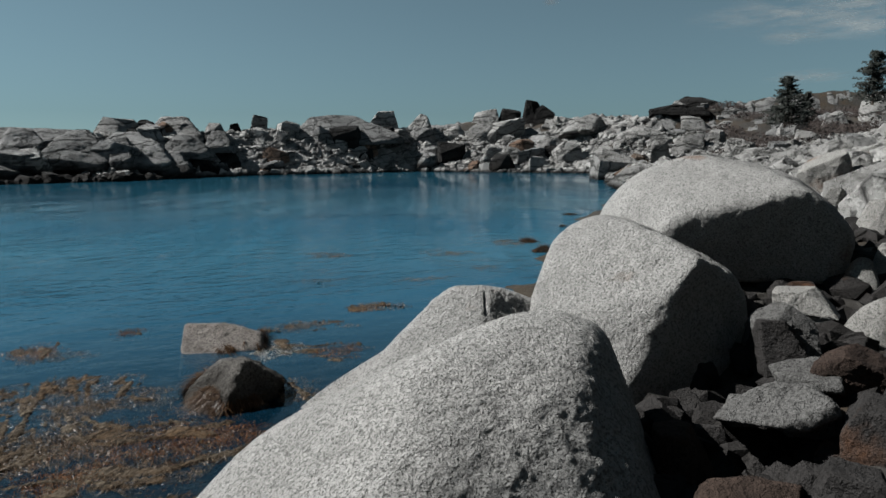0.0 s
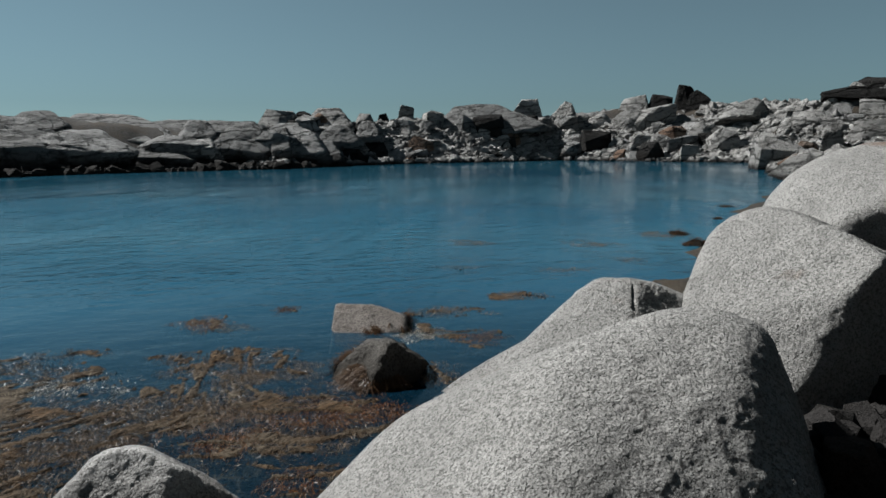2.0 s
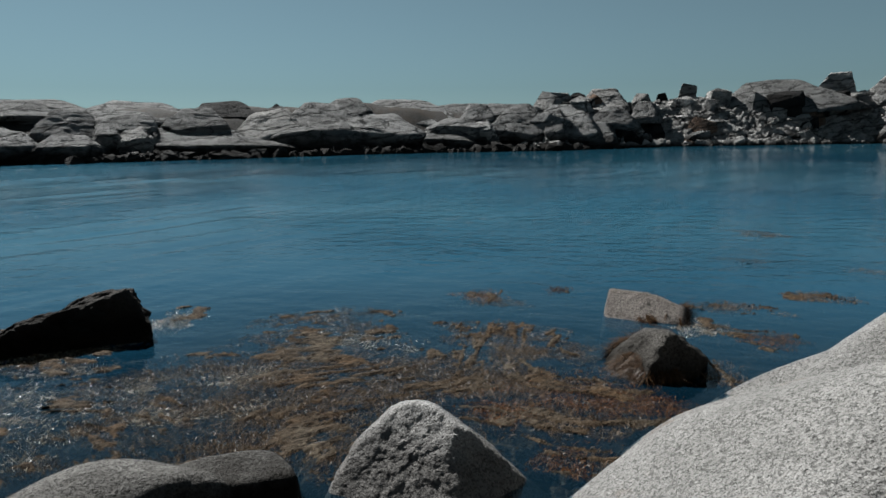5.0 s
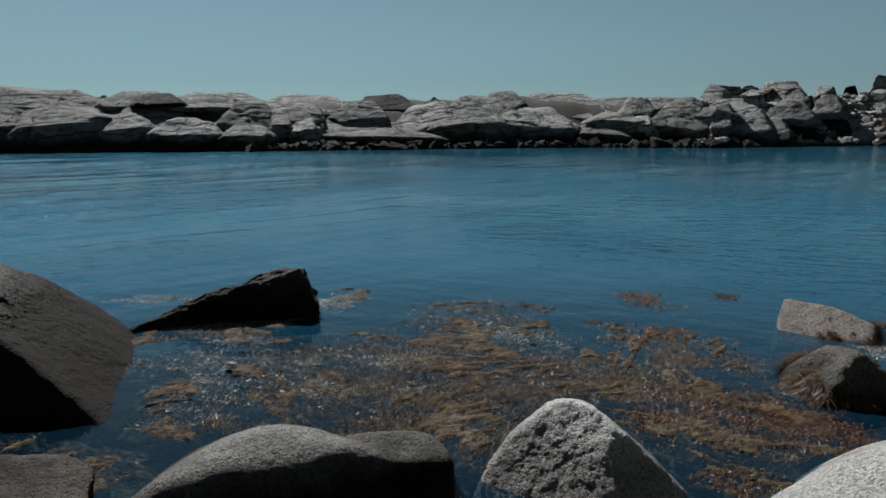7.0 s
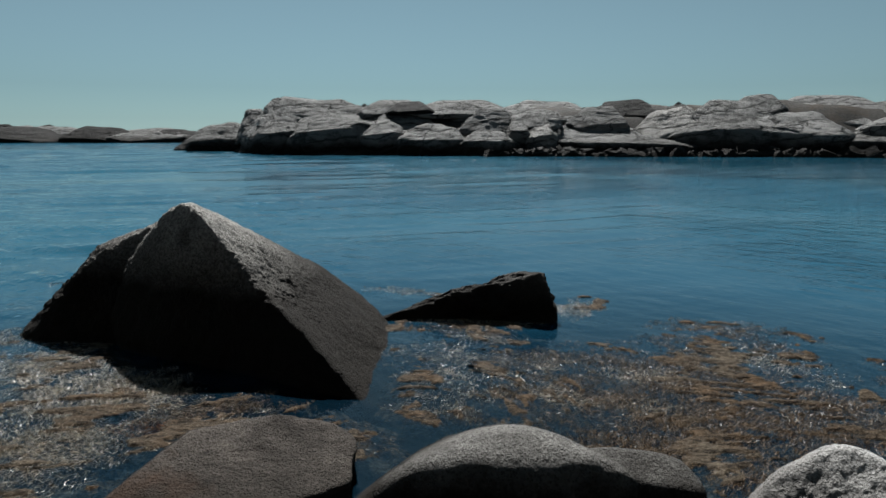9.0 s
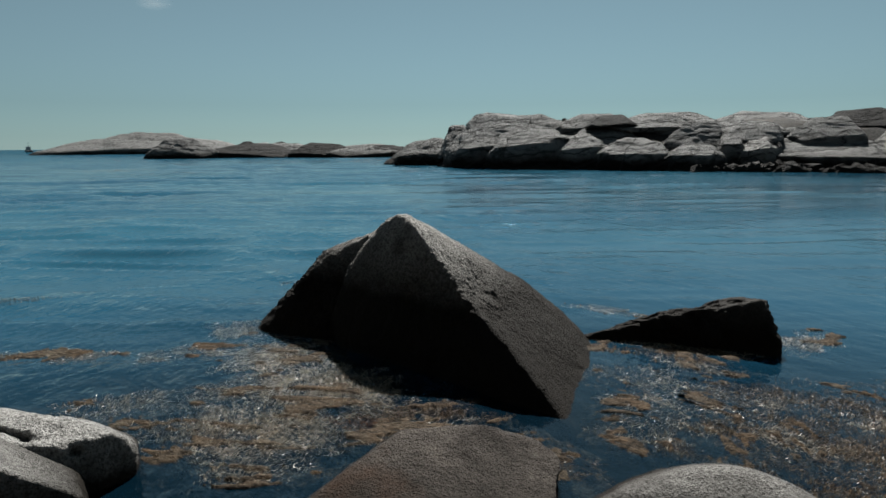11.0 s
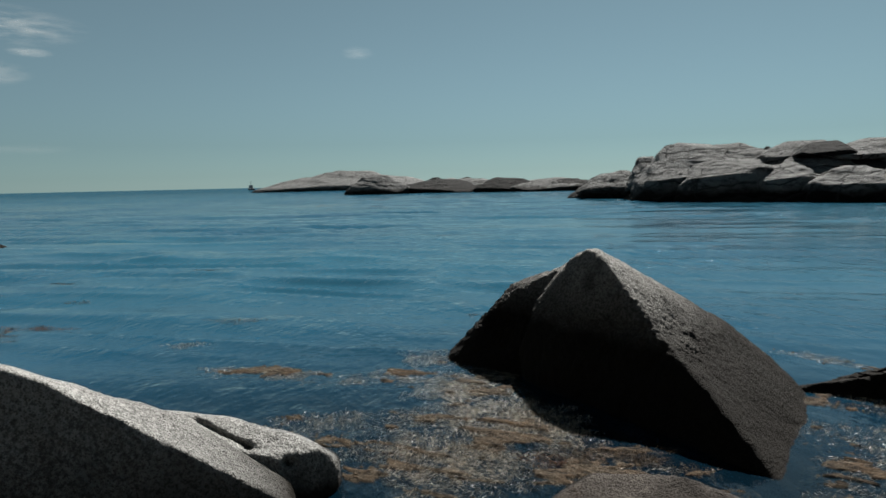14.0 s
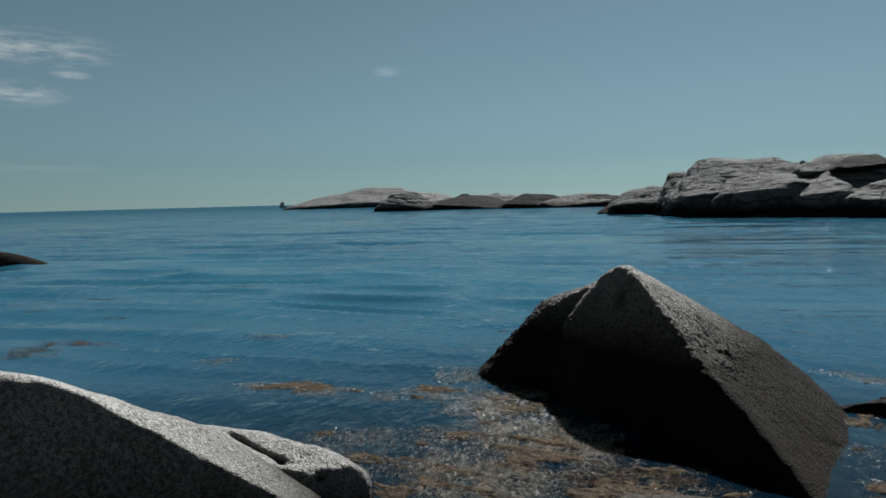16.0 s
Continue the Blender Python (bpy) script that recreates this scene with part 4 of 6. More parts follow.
# ---- weedy stones at the edge of the bank ----
WEEDY = []
WEEDY.append(stone("boulder", (9.92, 8.10, -0.06), (0.51, 0.41, 0.34), -50, 116, GRANITE_BLACK, "dark stone hung with weed at the waterline", sharp=9, level=4, smooth=True, group='weedy stones at the waterline'))
WEEDY.append(stone("boulder", (8.04, 6.77, -0.16), (0.47, 0.37, 0.18), -49, 117, GRANITE_BLACK, "dark stone hung with weed at the waterline", sharp=9, level=4, smooth=True, group='weedy stones at the waterline'))
WEEDY.append(stone("boulder", (13.60, 10.56, -0.13), (0.38, 0.30, 0.32), -52, 118, GRANITE_BLACK, "dark stone hung with weed at the waterline", sharp=9, level=4, smooth=True, group='weedy stones at the waterline'))
WEEDY.append(stone("boulder", (16.49, 12.54, -0.12), (1.35, 1.08, 0.30), -52, 119, GRANITE_BLACK, "dark stone hung with weed at the waterline", sharp=9, level=4, smooth=True, group='weedy stones at the waterline'))
WEEDY.append(stone("boulder", (10.76, 9.28, -0.09), (0.69, 0.56, 0.29), -48, 120, GRANITE_BLACK, "dark stone hung with weed at the waterline", sharp=9, level=4, smooth=True, group='weedy stones at the waterline'))
# ---- the far ledge of bare granite ----
ledge = tagged(new("granite_ledge"), "long bare ledge of pale rounded granite across the cove", "ledge", kind="structure")
whaleback((-48.38, 48.49, 0.81), (6.9, 6.18, 3.09), 45, 121, FAR_ROCK, 11, -5, ledge)
whaleback((-43.29, 47.48, 2.28), (2.91, 5.03, 2.79), 42, 122, FAR_ROCK, 16, -6, ledge, -0.45)
whaleback((-37.4, 47.59, 2.76), (9.03, 8, 3.48), 38, 123, FAR_ROCK, 14, 2, ledge, -0.45)
whaleback((-37.25, 44.16, 1.05), (4.55, 5.7, 3.16), 40, 124, FAR_ROCK, 18, -4, ledge)
whaleback((-33.28, 45.16, 1.15), (6.31, 6.52, 3.62), 36, 125, FAR_ROCK, 16, -9, ledge)
whaleback((-29.07, 46.47, 1.12), (4.18, 5.31, 2.95), 32, 126, FAR_ROCK, 13, -6, ledge)
whaleback((-24.49, 46.9, 0.94), (5.38, 4.82, 2.67), 28, 127, FAR_ROCK, 14, 2, ledge)
whaleback((-27.71, 50.13, 2.01), (8.61, 7.72, 2.84), 29, 128, FAR_ROCK, 13, 3, ledge, -0.45)
whaleback((-20.28, 47.27, 0.78), (3.83, 3.69, 2.05), 23, 129, FAR_ROCK, 11, -3, ledge)
whaleback((-19.0, 51.55, 1.31), (2.13, 5.78, 3.21), 20, 130, FAR_ROCK, 26, 0, ledge)
whaleback((-16.98, 50.71, 1.17), (2.09, 3.87, 2.15), 19, 131, FAR_PALE, 34, -4, ledge)
whaleback((-16.73, 52.46, 1.91), (2.05, 4.36, 2.42), 18, 132, FAR_ROCK, 28, 3, ledge, -0.45)
whaleback((-18.19, 52.39, 2.5), (3.85, 3.45, 1.37), 19, 133, FAR_ROCK, 20, -2, ledge, -0.45)
whaleback((-35.99, 49.39, 3.43), (7.23, 6.48, 2.13), 36, 134, FAR_ROCK, 14, -1, ledge, -0.45)
whaleback((-31.1, 51.5, 3.62), (5.89, 5.28, 1.67), 31, 135, FAR_ROCK, 16, 1, ledge, -0.45)
whaleback((-25.51, 54.24, 3.6), (9.35, 8, 1.5), 25, 136, FAR_ROCK, 16, 1, ledge, -0.45)
# near-black sheet standing in for the shade of a recess
whaleback((-28.48, 50.37, 3.77), (3.88, 3.47, 0.96), 30, 137, FAR_DARK, 22, 0, ledge, -0.45)
whaleback((-18.71, 57.4, 3.37), (9.25, 8, 1.78), 18, 138, FAR_ROCK, 14, 2, ledge, -0.45)
whaleback((-21.64, 51.25, 2.46), (4.84, 4.34, 2.24), 23, 139, FAR_ROCK, 14, 2, ledge, -0.45)
whaleback((-10.88, 53.35, 0.59), (10.28, 8, 2.07), 12, 140, FAR_ROCK, 12, 1, ledge)
whaleback((-13.12, 55.23, 1.66), (8.68, 7.78, 2.1), 13, 141, FAR_ROCK, 14, 3, ledge, -0.45)
whaleback((-13.81, 55.56, 2.72), (4.88, 4.37, 1.94), 14, 142, FAR_ROCK, 16, 1, ledge, -0.45)
whaleback((-8.54, 56.41, 2.0), (6.1, 5.47, 2.73), 9, 143, FAR_PALE, 14, -6, ledge, -0.45)
whaleback((-3.74, 59.94, 2.85), (7.66, 6.86, 2.62), 4, 144, FAR_ROCK, 13, 3, ledge, -0.45)
whaleback((-4.66, 56.08, 1.32), (7.07, 6.34, 2.72), 5, 145, FAR_ROCK, 11, -4, ledge)
whaleback((0.07, 58.56, 1.44), (9.74, 8, 3.15), 0, 146, FAR_ROCK, 11, 3, ledge)
whaleback((-11.88, 59.38, 3.52), (6.09, 5.46, 1.68), 11, 147, FAR_DARK, 16, 0, ledge, -0.45)
whaleback((-2.09, 62.37, 3.83), (4.76, 4.26, 1.64), 2, 148, FAR_ROCK, 12, -1, ledge, -0.45)
whaleback((3.9, 64.63, 3.27), (11.62, 8, 2.43), -3, 149, FAR_ROCK, 12, 3, ledge, -0.45)
whaleback((8.54, 66.51, 3.42), (10.44, 8, 1.46), -7, 150, FAR_ROCK, 14, 1, ledge, -0.45)
whaleback((11.82, 63.05, 3.38), (6.21, 5.57, 1.33), -11, 151, FAR_ROCK, 16, 0, ledge, -0.45)
whaleback((7.96, 59.09, 1.72), (5.08, 4.55, 1.86), -8, 152, FAR_ROCK, 20, 2, ledge)
whaleback((6.55, 57.19, 0.7), (4.47, 4.0, 1.6), -6, 153, FAR_ROCK, 24, 1, ledge)
whaleback((9.55, 58.13, 1.54), (2.4, 3.2, 1.78), -9, 154, FAR_PALE, 26, -4, ledge)
whaleback((13.04, 59.06, 1.95), (5.42, 4.86, 2.54), -12, 155, FAR_ROCK, 16, 1, ledge, -0.35)
whaleback((16.25, 58.08, 2.02), (2.11, 4.7, 2.61), -15, 156, FAR_ROCK, 16, -8, ledge, -0.35)
whaleback((18.36, 58.6, 1.6), (4.38, 5.66, 3.15), -17, 157, FAR_ROCK, 11, -2, ledge, -0.35)
whaleback((19.24, 57.97, 0.76), (5.08, 4.99, 2.77), -18, 158, FAR_ROCK, 10, 1, ledge, -0.35)
whaleback((22.45, 60.89, 2.66), (4.12, 3.69, 2.04), -20, 159, FAR_ROCK, 16, 4, ledge, -0.35)
whaleback((26.43, 63.36, 1.34), (5.02, 8.6, 4.78), -22, 160, FAR_DARK, 16, 5, ledge, -0.35)
whaleback((23.64, 66.57, 4.26), (5.23, 5.03, 2.79), -19, 161, FAR_PALE, 12, 1, ledge, -0.35)
whaleback((13.55, 60.82, 3.17), (3.74, 3.35, 1.55), -12, 162, FAR_ROCK, 12, -1, ledge, -0.35)
whaleback((9.91, 60.77, 3.03), (2.99, 3.65, 2.03), -9, 163, FAR_ROCK, 18, 1, ledge, -0.35)
whaleback((8.63, 58.19, 1.54), (3.46, 3.57, 1.98), -8, 164, FAR_ROCK, 18, 1, ledge, -0.35)
whaleback((17.33, 61.28, 3.17), (4.14, 3.71, 1.45), -16, 165, FAR_ROCK, 16, 0, ledge, -0.35)
whaleback((26.61, 63.38, 3.2), (2.69, 3.7, 2.06), -23, 166, FAR_ROCK, 20, 0, ledge, -0.35)
whaleback((42.66, 65.45, 4.58), (12.45, 8, 3.39), -33, 167, FAR_ROCK, 16, -3, ledge, -0.35)
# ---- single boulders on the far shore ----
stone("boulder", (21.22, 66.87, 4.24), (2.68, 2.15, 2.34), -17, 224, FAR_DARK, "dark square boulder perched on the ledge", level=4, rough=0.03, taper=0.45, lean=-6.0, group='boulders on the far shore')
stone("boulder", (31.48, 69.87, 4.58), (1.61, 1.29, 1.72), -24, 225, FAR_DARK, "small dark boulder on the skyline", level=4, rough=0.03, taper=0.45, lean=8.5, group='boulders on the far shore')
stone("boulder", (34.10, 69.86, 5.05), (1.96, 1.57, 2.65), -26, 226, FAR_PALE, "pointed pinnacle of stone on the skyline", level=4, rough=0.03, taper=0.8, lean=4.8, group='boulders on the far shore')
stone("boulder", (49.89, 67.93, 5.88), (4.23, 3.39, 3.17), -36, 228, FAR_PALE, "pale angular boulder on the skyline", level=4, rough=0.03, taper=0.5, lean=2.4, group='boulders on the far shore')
# the next block's shade is put into its near-black base colour
stone("boulder", (46.79, 64.54, 3.74), (4.03, 3.24, 3.03), -36, 229, FAR_DARK, "block of granite coloured near black for its shade", level=4, rough=0.03, taper=0.2, lean=3.0, group='boulders on the far shore')
stone("boulder", (43.83, 66.61, 4.45), (3.42, 2.74, 1.90), -33, 230, FAR_PALE, "pale slab of granite", level=4, rough=0.03, taper=0.45, lean=-0.4, group='boulders on the far shore')
stone("boulder", (53.48, 65.13, 4.90), (4.78, 3.84, 4.05), -39, 231, FAR_PALE, "tall split boulder on the skyline", level=4, rough=0.03, taper=0.35, lean=8, group='boulders on the far shore')
stone("boulder", (52.32, 63.08, 3.31), (2.26, 1.82, 1.98), -40, 232, FAR_PALE, "pale broken granite boulder", level=4, rough=0.03, taper=0.45, lean=-2.6, group='boulders on the far shore')
stone("boulder", (50.66, 60.95, 1.50), (3.96, 3.18, 2.81), -40, 233, FAR_PALE, "pale triangular boulder of granite", level=4, rough=0.03, taper=0.7, lean=-0.1, group='boulders on the far shore')
stone("boulder", (38.23, 60.91, 0.94), (2.42, 1.94, 2.67), -32, 234, FAR_PALE, "white upright stone at the water", level=4, rough=0.03, taper=0.4, lean=4.1, group='boulders on the far shore')
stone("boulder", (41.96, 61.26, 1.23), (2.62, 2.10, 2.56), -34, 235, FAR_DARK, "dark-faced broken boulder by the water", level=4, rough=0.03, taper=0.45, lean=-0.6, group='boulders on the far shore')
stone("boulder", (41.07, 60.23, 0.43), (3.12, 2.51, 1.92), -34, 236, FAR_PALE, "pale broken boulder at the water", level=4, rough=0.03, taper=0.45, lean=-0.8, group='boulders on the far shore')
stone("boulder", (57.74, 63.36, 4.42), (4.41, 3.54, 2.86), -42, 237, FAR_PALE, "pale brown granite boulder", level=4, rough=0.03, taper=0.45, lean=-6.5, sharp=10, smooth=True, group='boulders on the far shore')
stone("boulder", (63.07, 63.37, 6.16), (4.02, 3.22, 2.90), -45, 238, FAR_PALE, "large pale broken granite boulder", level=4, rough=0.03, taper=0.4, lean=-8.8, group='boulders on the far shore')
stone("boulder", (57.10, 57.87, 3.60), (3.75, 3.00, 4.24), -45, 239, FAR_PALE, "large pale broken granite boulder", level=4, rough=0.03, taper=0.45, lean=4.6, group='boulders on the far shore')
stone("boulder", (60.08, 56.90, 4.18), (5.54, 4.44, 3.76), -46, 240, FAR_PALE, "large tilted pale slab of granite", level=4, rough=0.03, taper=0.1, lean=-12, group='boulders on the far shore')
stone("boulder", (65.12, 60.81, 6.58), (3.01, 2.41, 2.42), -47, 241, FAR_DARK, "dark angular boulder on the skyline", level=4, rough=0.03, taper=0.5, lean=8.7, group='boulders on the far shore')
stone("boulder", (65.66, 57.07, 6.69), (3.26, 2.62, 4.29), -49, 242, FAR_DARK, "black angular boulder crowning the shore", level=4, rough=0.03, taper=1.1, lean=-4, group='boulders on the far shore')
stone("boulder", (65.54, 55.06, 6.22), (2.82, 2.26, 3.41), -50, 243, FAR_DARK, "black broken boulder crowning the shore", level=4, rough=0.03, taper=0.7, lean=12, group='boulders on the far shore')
stone("boulder", (53.86, 52.90, 1.58), (2.86, 2.29, 2.77), -45, 244, FAR_PALE, "pale broken granite boulder", level=4, rough=0.03, taper=0.5, lean=0.4, group='boulders on the far shore')
stone("boulder", (54.07, 49.59, 1.31), (3.07, 2.46, 2.78), -47, 245, FAR_PALE, "pale broken granite boulder", level=4, rough=0.03, taper=0.45, lean=4.6, group='boulders on the far shore')
stone("boulder", (57.92, 53.37, 2.84), (2.76, 2.22, 2.08), -47, 246, FAR_PALE, "pale broken granite boulder", level=4, rough=0.03, taper=0.45, lean=-0.7, group='boulders on the far shore')
stone("boulder", (52.86, 45.59, 0.35), (2.14, 1.72, 1.57), -49, 247, FAR_RED, "brown broken boulder at the water", level=4, rough=0.03, taper=0.45, lean=-6.8, group='boulders on the far shore')
stone("boulder", (56.42, 46.46, 2.00), (3.42, 2.74, 3.61), -50, 248, FAR_PALE, "large pale broken granite boulder", level=4, rough=0.03, taper=0.45, lean=-3.4, group='boulders on the far shore')
stone("boulder", (36.18, 66.31, 3.38), (2.92, 2.34, 1.61), -28, 249, FAR_PALE, "pale broken granite boulder", level=4, rough=0.03, taper=0.45, lean=0.1, group='boulders on the far shore')
stone("boulder", (39.84, 64.55, 2.92), (3.06, 2.45, 1.76), -32, 250, FAR_PALE, "pale broken granite boulder", level=4, rough=0.03, taper=0.45, lean=3.1, group='boulders on the far shore')
stone("boulder", (35.02, 62.82, 1.28), (3.40, 2.73, 1.85), -29, 251, FAR_PALE, "pale rounded granite boulder", level=4, rough=0.03, taper=0.45, lean=4.9, sharp=10, smooth=True, group='boulders on the far shore')
stone("boulder", (46.08, 61.15, 1.14), (2.75, 2.21, 1.90), -37, 252, FAR_PALE, "pale broken granite boulder", level=4, rough=0.03, taper=0.45, lean=-6.7, group='boulders on the far shore')
stone("boulder", (53.32, 58.24, 1.78), (2.91, 2.34, 2.03), -42, 253, FAR_PALE, "pale broken granite boulder", level=4, rough=0.03, taper=0.45, lean=-8.6, group='boulders on the far shore')
stone("boulder", (62.18, 47.28, 4.14), (6.91, 5.54, 4.43), -53, 254, FAR_PALE, "large pale boulder with a sunlit face", level=4, rough=0.03, taper=0.6, lean=0.3, group='boulders on the far shore')
stone("boulder", (56.71, 46.20, 2.05), (3.86, 3.09, 3.38), -51, 255, FAR_PALE, "pale block with a dark side", level=4, rough=0.03, taper=0.15, lean=5.6, group='boulders on the far shore')
stone("boulder", (57.80, 40.62, 1.77), (3.67, 2.94, 2.25), -55, 256, FAR_PALE, "long pale slab of granite", level=4, rough=0.03, taper=0.45, lean=-10, group='boulders on the far shore')
stone("boulder", (62.97, 39.37, 3.70), (5.35, 4.29, 2.67), -58, 257, FAR_PALE, "low pale ridge of granite", level=4, rough=0.03, taper=0.45, lean=3.1, sharp=10, smooth=True, seams=0.1, group='boulders on the far shore')
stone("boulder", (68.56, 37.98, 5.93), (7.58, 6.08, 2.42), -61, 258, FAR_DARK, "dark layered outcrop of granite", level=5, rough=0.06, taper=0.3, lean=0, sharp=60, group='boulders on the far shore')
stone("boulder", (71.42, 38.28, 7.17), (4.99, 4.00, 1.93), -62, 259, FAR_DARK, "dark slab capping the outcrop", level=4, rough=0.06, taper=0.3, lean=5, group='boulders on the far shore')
stone("boulder", (67.96, 37.91, 6.32), (3.77, 3.02, 2.63), -61, 260, FAR_PALE, "pale tilted slab in the outcrop", level=4, rough=0.03, taper=0.5, lean=-10, group='boulders on the far shore')
stone("boulder", (69.51, 35.76, 6.40), (1.83, 1.47, 1.63), -63, 261, FAR_ROCK, "grey block in the outcrop", level=4, rough=0.03, taper=0.45, lean=2.6, group='boulders on the far shore')
stone("boulder", (65.69, 39.53, 5.69), (1.24, 1.00, 1.51), -59, 262, FAR_ROCK, "grey upright stone by the outcrop", level=4, rough=0.03, taper=0.45, lean=-8.9, group='boulders on the far shore')
stone("boulder", (65.35, 34.84, 4.44), (2.96, 2.38, 2.57), -62, 263, FAR_PALE, "pale split boulder of granite", level=4, rough=0.03, taper=0.45, lean=-0.3, group='boulders on the far shore')
stone("boulder", (61.32, 30.67, 2.93), (2.21, 1.77, 2.49), -63, 264, FAR_PALE, "pale split boulder of granite", level=4, rough=0.03, taper=0.45, lean=6.5, group='boulders on the far shore')
stone("boulder", (59.31, 32.51, 2.32), (3.23, 2.59, 3.04), -61, 265, FAR_PALE, "dark-fronted boulder of granite", level=4, rough=0.03, taper=0.3, lean=5.9, group='boulders on the far shore')
stone("boulder", (56.14, 33.19, 1.53), (2.12, 1.70, 3.63), -59, 266, FAR_PALE, "pale pointed boulder of granite", level=4, rough=0.03, taper=0.6, lean=2.7, group='boulders on the far shore')
stone("boulder", (53.61, 24.83, 1.90), (2.19, 1.76, 2.28), -65, 267, FAR_PALE, "grey broken granite boulder", level=4, rough=0.03, taper=0.45, lean=3.1, group='boulders on the far shore')
stone("boulder", (42.15, 18.14, 1.46), (1.62, 1.30, 1.49), -67, 268, FAR_PALE, "pale broken granite boulder", level=4, rough=0.03, taper=0.45, lean=1.4, group='boulders on the far shore')
stone("boulder", (55.84, 35.03, 0.95), (2.79, 2.24, 2.00), -58, 269, FAR_RED, "brown broken boulder at the water", level=4, rough=0.03, taper=0.45, lean=-4.1, group='boulders on the far shore')
stone("boulder", (55.41, 38.83, 0.80), (2.13, 1.71, 1.54), -55, 270, FAR_PALE, "pale broken granite boulder", level=4, rough=0.03, taper=0.45, lean=1.1, group='boulders on the far shore')
stone("boulder", (65.63, 31.72, 4.35), (1.72, 1.38, 1.51), -64, 271, FAR_PALE, "pale rounded boulder among heath", level=4, rough=0.03, taper=0.45, lean=3.1, sharp=9, smooth=True, group='boulders on the far shore')
stone("boulder", (63.17, 25.47, 3.62), (0.97, 0.78, 1.65), -68, 272, FAR_PALE, "upright pointed stone of granite", level=4, rough=0.03, taper=0.75, lean=-2.7, group='boulders on the far shore')
stone("boulder", (64.82, 21.37, 4.32), (2.57, 2.06, 2.17), -72, 273, FAR_PALE, "pale triangular boulder of granite", level=4, rough=0.03, taper=0.75, lean=6.4, group='boulders on the far shore')
stone("boulder", (66.89, 18.86, 5.33), (3.68, 2.95, 2.96), -74, 274, FAR_PALE, "large pale rounded granite boulder", level=4, rough=0.03, taper=0.45, lean=-5.5, sharp=9, smooth=True, group='boulders on the far shore')
stone("boulder", (47.67, 13.16, 2.91), (2.30, 1.85, 2.38), -74, 275, FAR_PALE, "large pale broken granite boulder", level=4, rough=0.03, taper=0.45, lean=4.5, group='boulders on the far shore')
stone("boulder", (32.72, 12.66, 1.48), (1.60, 1.28, 1.43), -69, 276, FAR_PALE, "pale broken granite boulder", level=4, rough=0.03, taper=0.45, lean=-3.8, group='boulders on the far shore')
stone("boulder", (70.47, 33.44, 6.15), (1.46, 1.17, 1.08), -65, 277, FAR_PALE, "small pale broken granite boulder", level=4, rough=0.03, taper=0.45, lean=4.9, group='boulders on the far shore')
# ---- low islets off the point ----
islet = tagged(new("islet"), "low bare granite islets out at sea", "islet", kind="structure")
whaleback((-232.65, 85.87, 1.08), (41.75, 23.63, 6.97), 70, 278, FAR_ROCK, 12, -3, islet, 0.1)
whaleback((-234.18, 96.24, 1.67), (41.75, 23.63, 9.95), 68, 279, FAR_ROCK, 13, 1, islet, 0.1)
whaleback((-232.71, 113.27, 0.34), (43.27, 24.49, 7.86), 64, 280, FAR_ROCK, 13, 3, islet, 0.1)
whaleback((-118.72, 55.93, 1.14), (10.85, 6.14, 4.63), 65, 281, FAR_ROCK, 11, -2, islet, 0.1)
whaleback((-115.28, 67.09, 0.48), (18.47, 10.46, 3.41), 60, 282, FAR_DARK, 13, 1, islet, 0.1)
whaleback((-112.97, 75.43, 0.5), (15.86, 8.98, 3.62), 56, 283, FAR_ROCK, 13, 0, islet, 0.1)
whaleback((-104.45, 77.28, 0.58), (13.38, 7.57, 3.72), 53, 284, FAR_DARK, 14, 1, islet, 0.1)
whaleback((-98.43, 83.22, 0.45), (16.82, 9.52, 3.1), 50, 285, FAR_ROCK, 13, 0, islet, 0.1)
whaleback((-120.11, 71.99, 0.81), (12.3, 6.97, 3.63), 59, 286, FAR_ROCK, 14, 0, islet, 0.1)
whaleback((-121.62, 70.64, 2.45), (3.15, 1.78, 1.19), 60, 287, FAR_DARK, 20, 0, islet, 0.1)
whaleback((-118.19, 76.16, 2.33), (3.01, 1.7, 1.33), 57, 288, FAR_DARK, 20, 0, islet, 0.1)
whaleback((-96.04, 85.84, 0.46), (12.3, 6.96, 3.11), 48, 289, FAR_DARK, 12, 0, islet, 0.1)
# ---- floating weed ----
weed((1.39, 6.83), (0.37, 0.20), -42, 1597, 296, WEED)
weed((2.20, 7.10), (0.11, 0.12), -42, 274, 297, WEED_RED)
weed((1.41, 5.48), (0.62, 0.42), -42, 5494, 298, WEED)
weed((0.97, 4.56), (0.43, 0.42), -42, 3837, 299, WEED)
weed((1.35, 3.92), (0.40, 0.35), -42, 3030, 300, WEED)
weed((1.55, 4.04), (0.28, 0.17), -42, 1038, 301, WEED_RED)
weed((3.07, 5.58), (0.27, 0.27), -42, 1524, 302, WEED_PALE)
weed((3.81, 6.12), (0.37, 0.22), -43, 1725, 303, WEED)
weed((4.76, 6.41), (0.27, 0.24), -43, 1403, 304, WEED)
weed((3.49, 5.15), (0.21, 0.26), -42, 1167, 305, WEED_RED)
weed((2.67, 4.51), (0.22, 0.23), -42, 1113, 306, WEED)
weed((1.98, 4.00), (0.26, 0.21), -42, 1149, 307, WEED_RED)
weed((6.61, 10.47), (0.37, 0.28), -44, 2240, 308, WEED)
weed((8.39, 9.17), (0.53, 0.29), -44, 3278, 309, WEED)
weed((10.37, 9.28), (0.47, 0.45), -44, 4499, 310, WEED)
weed((6.31, 7.45), (0.42, 0.22), -43, 1002, 311, WEED)
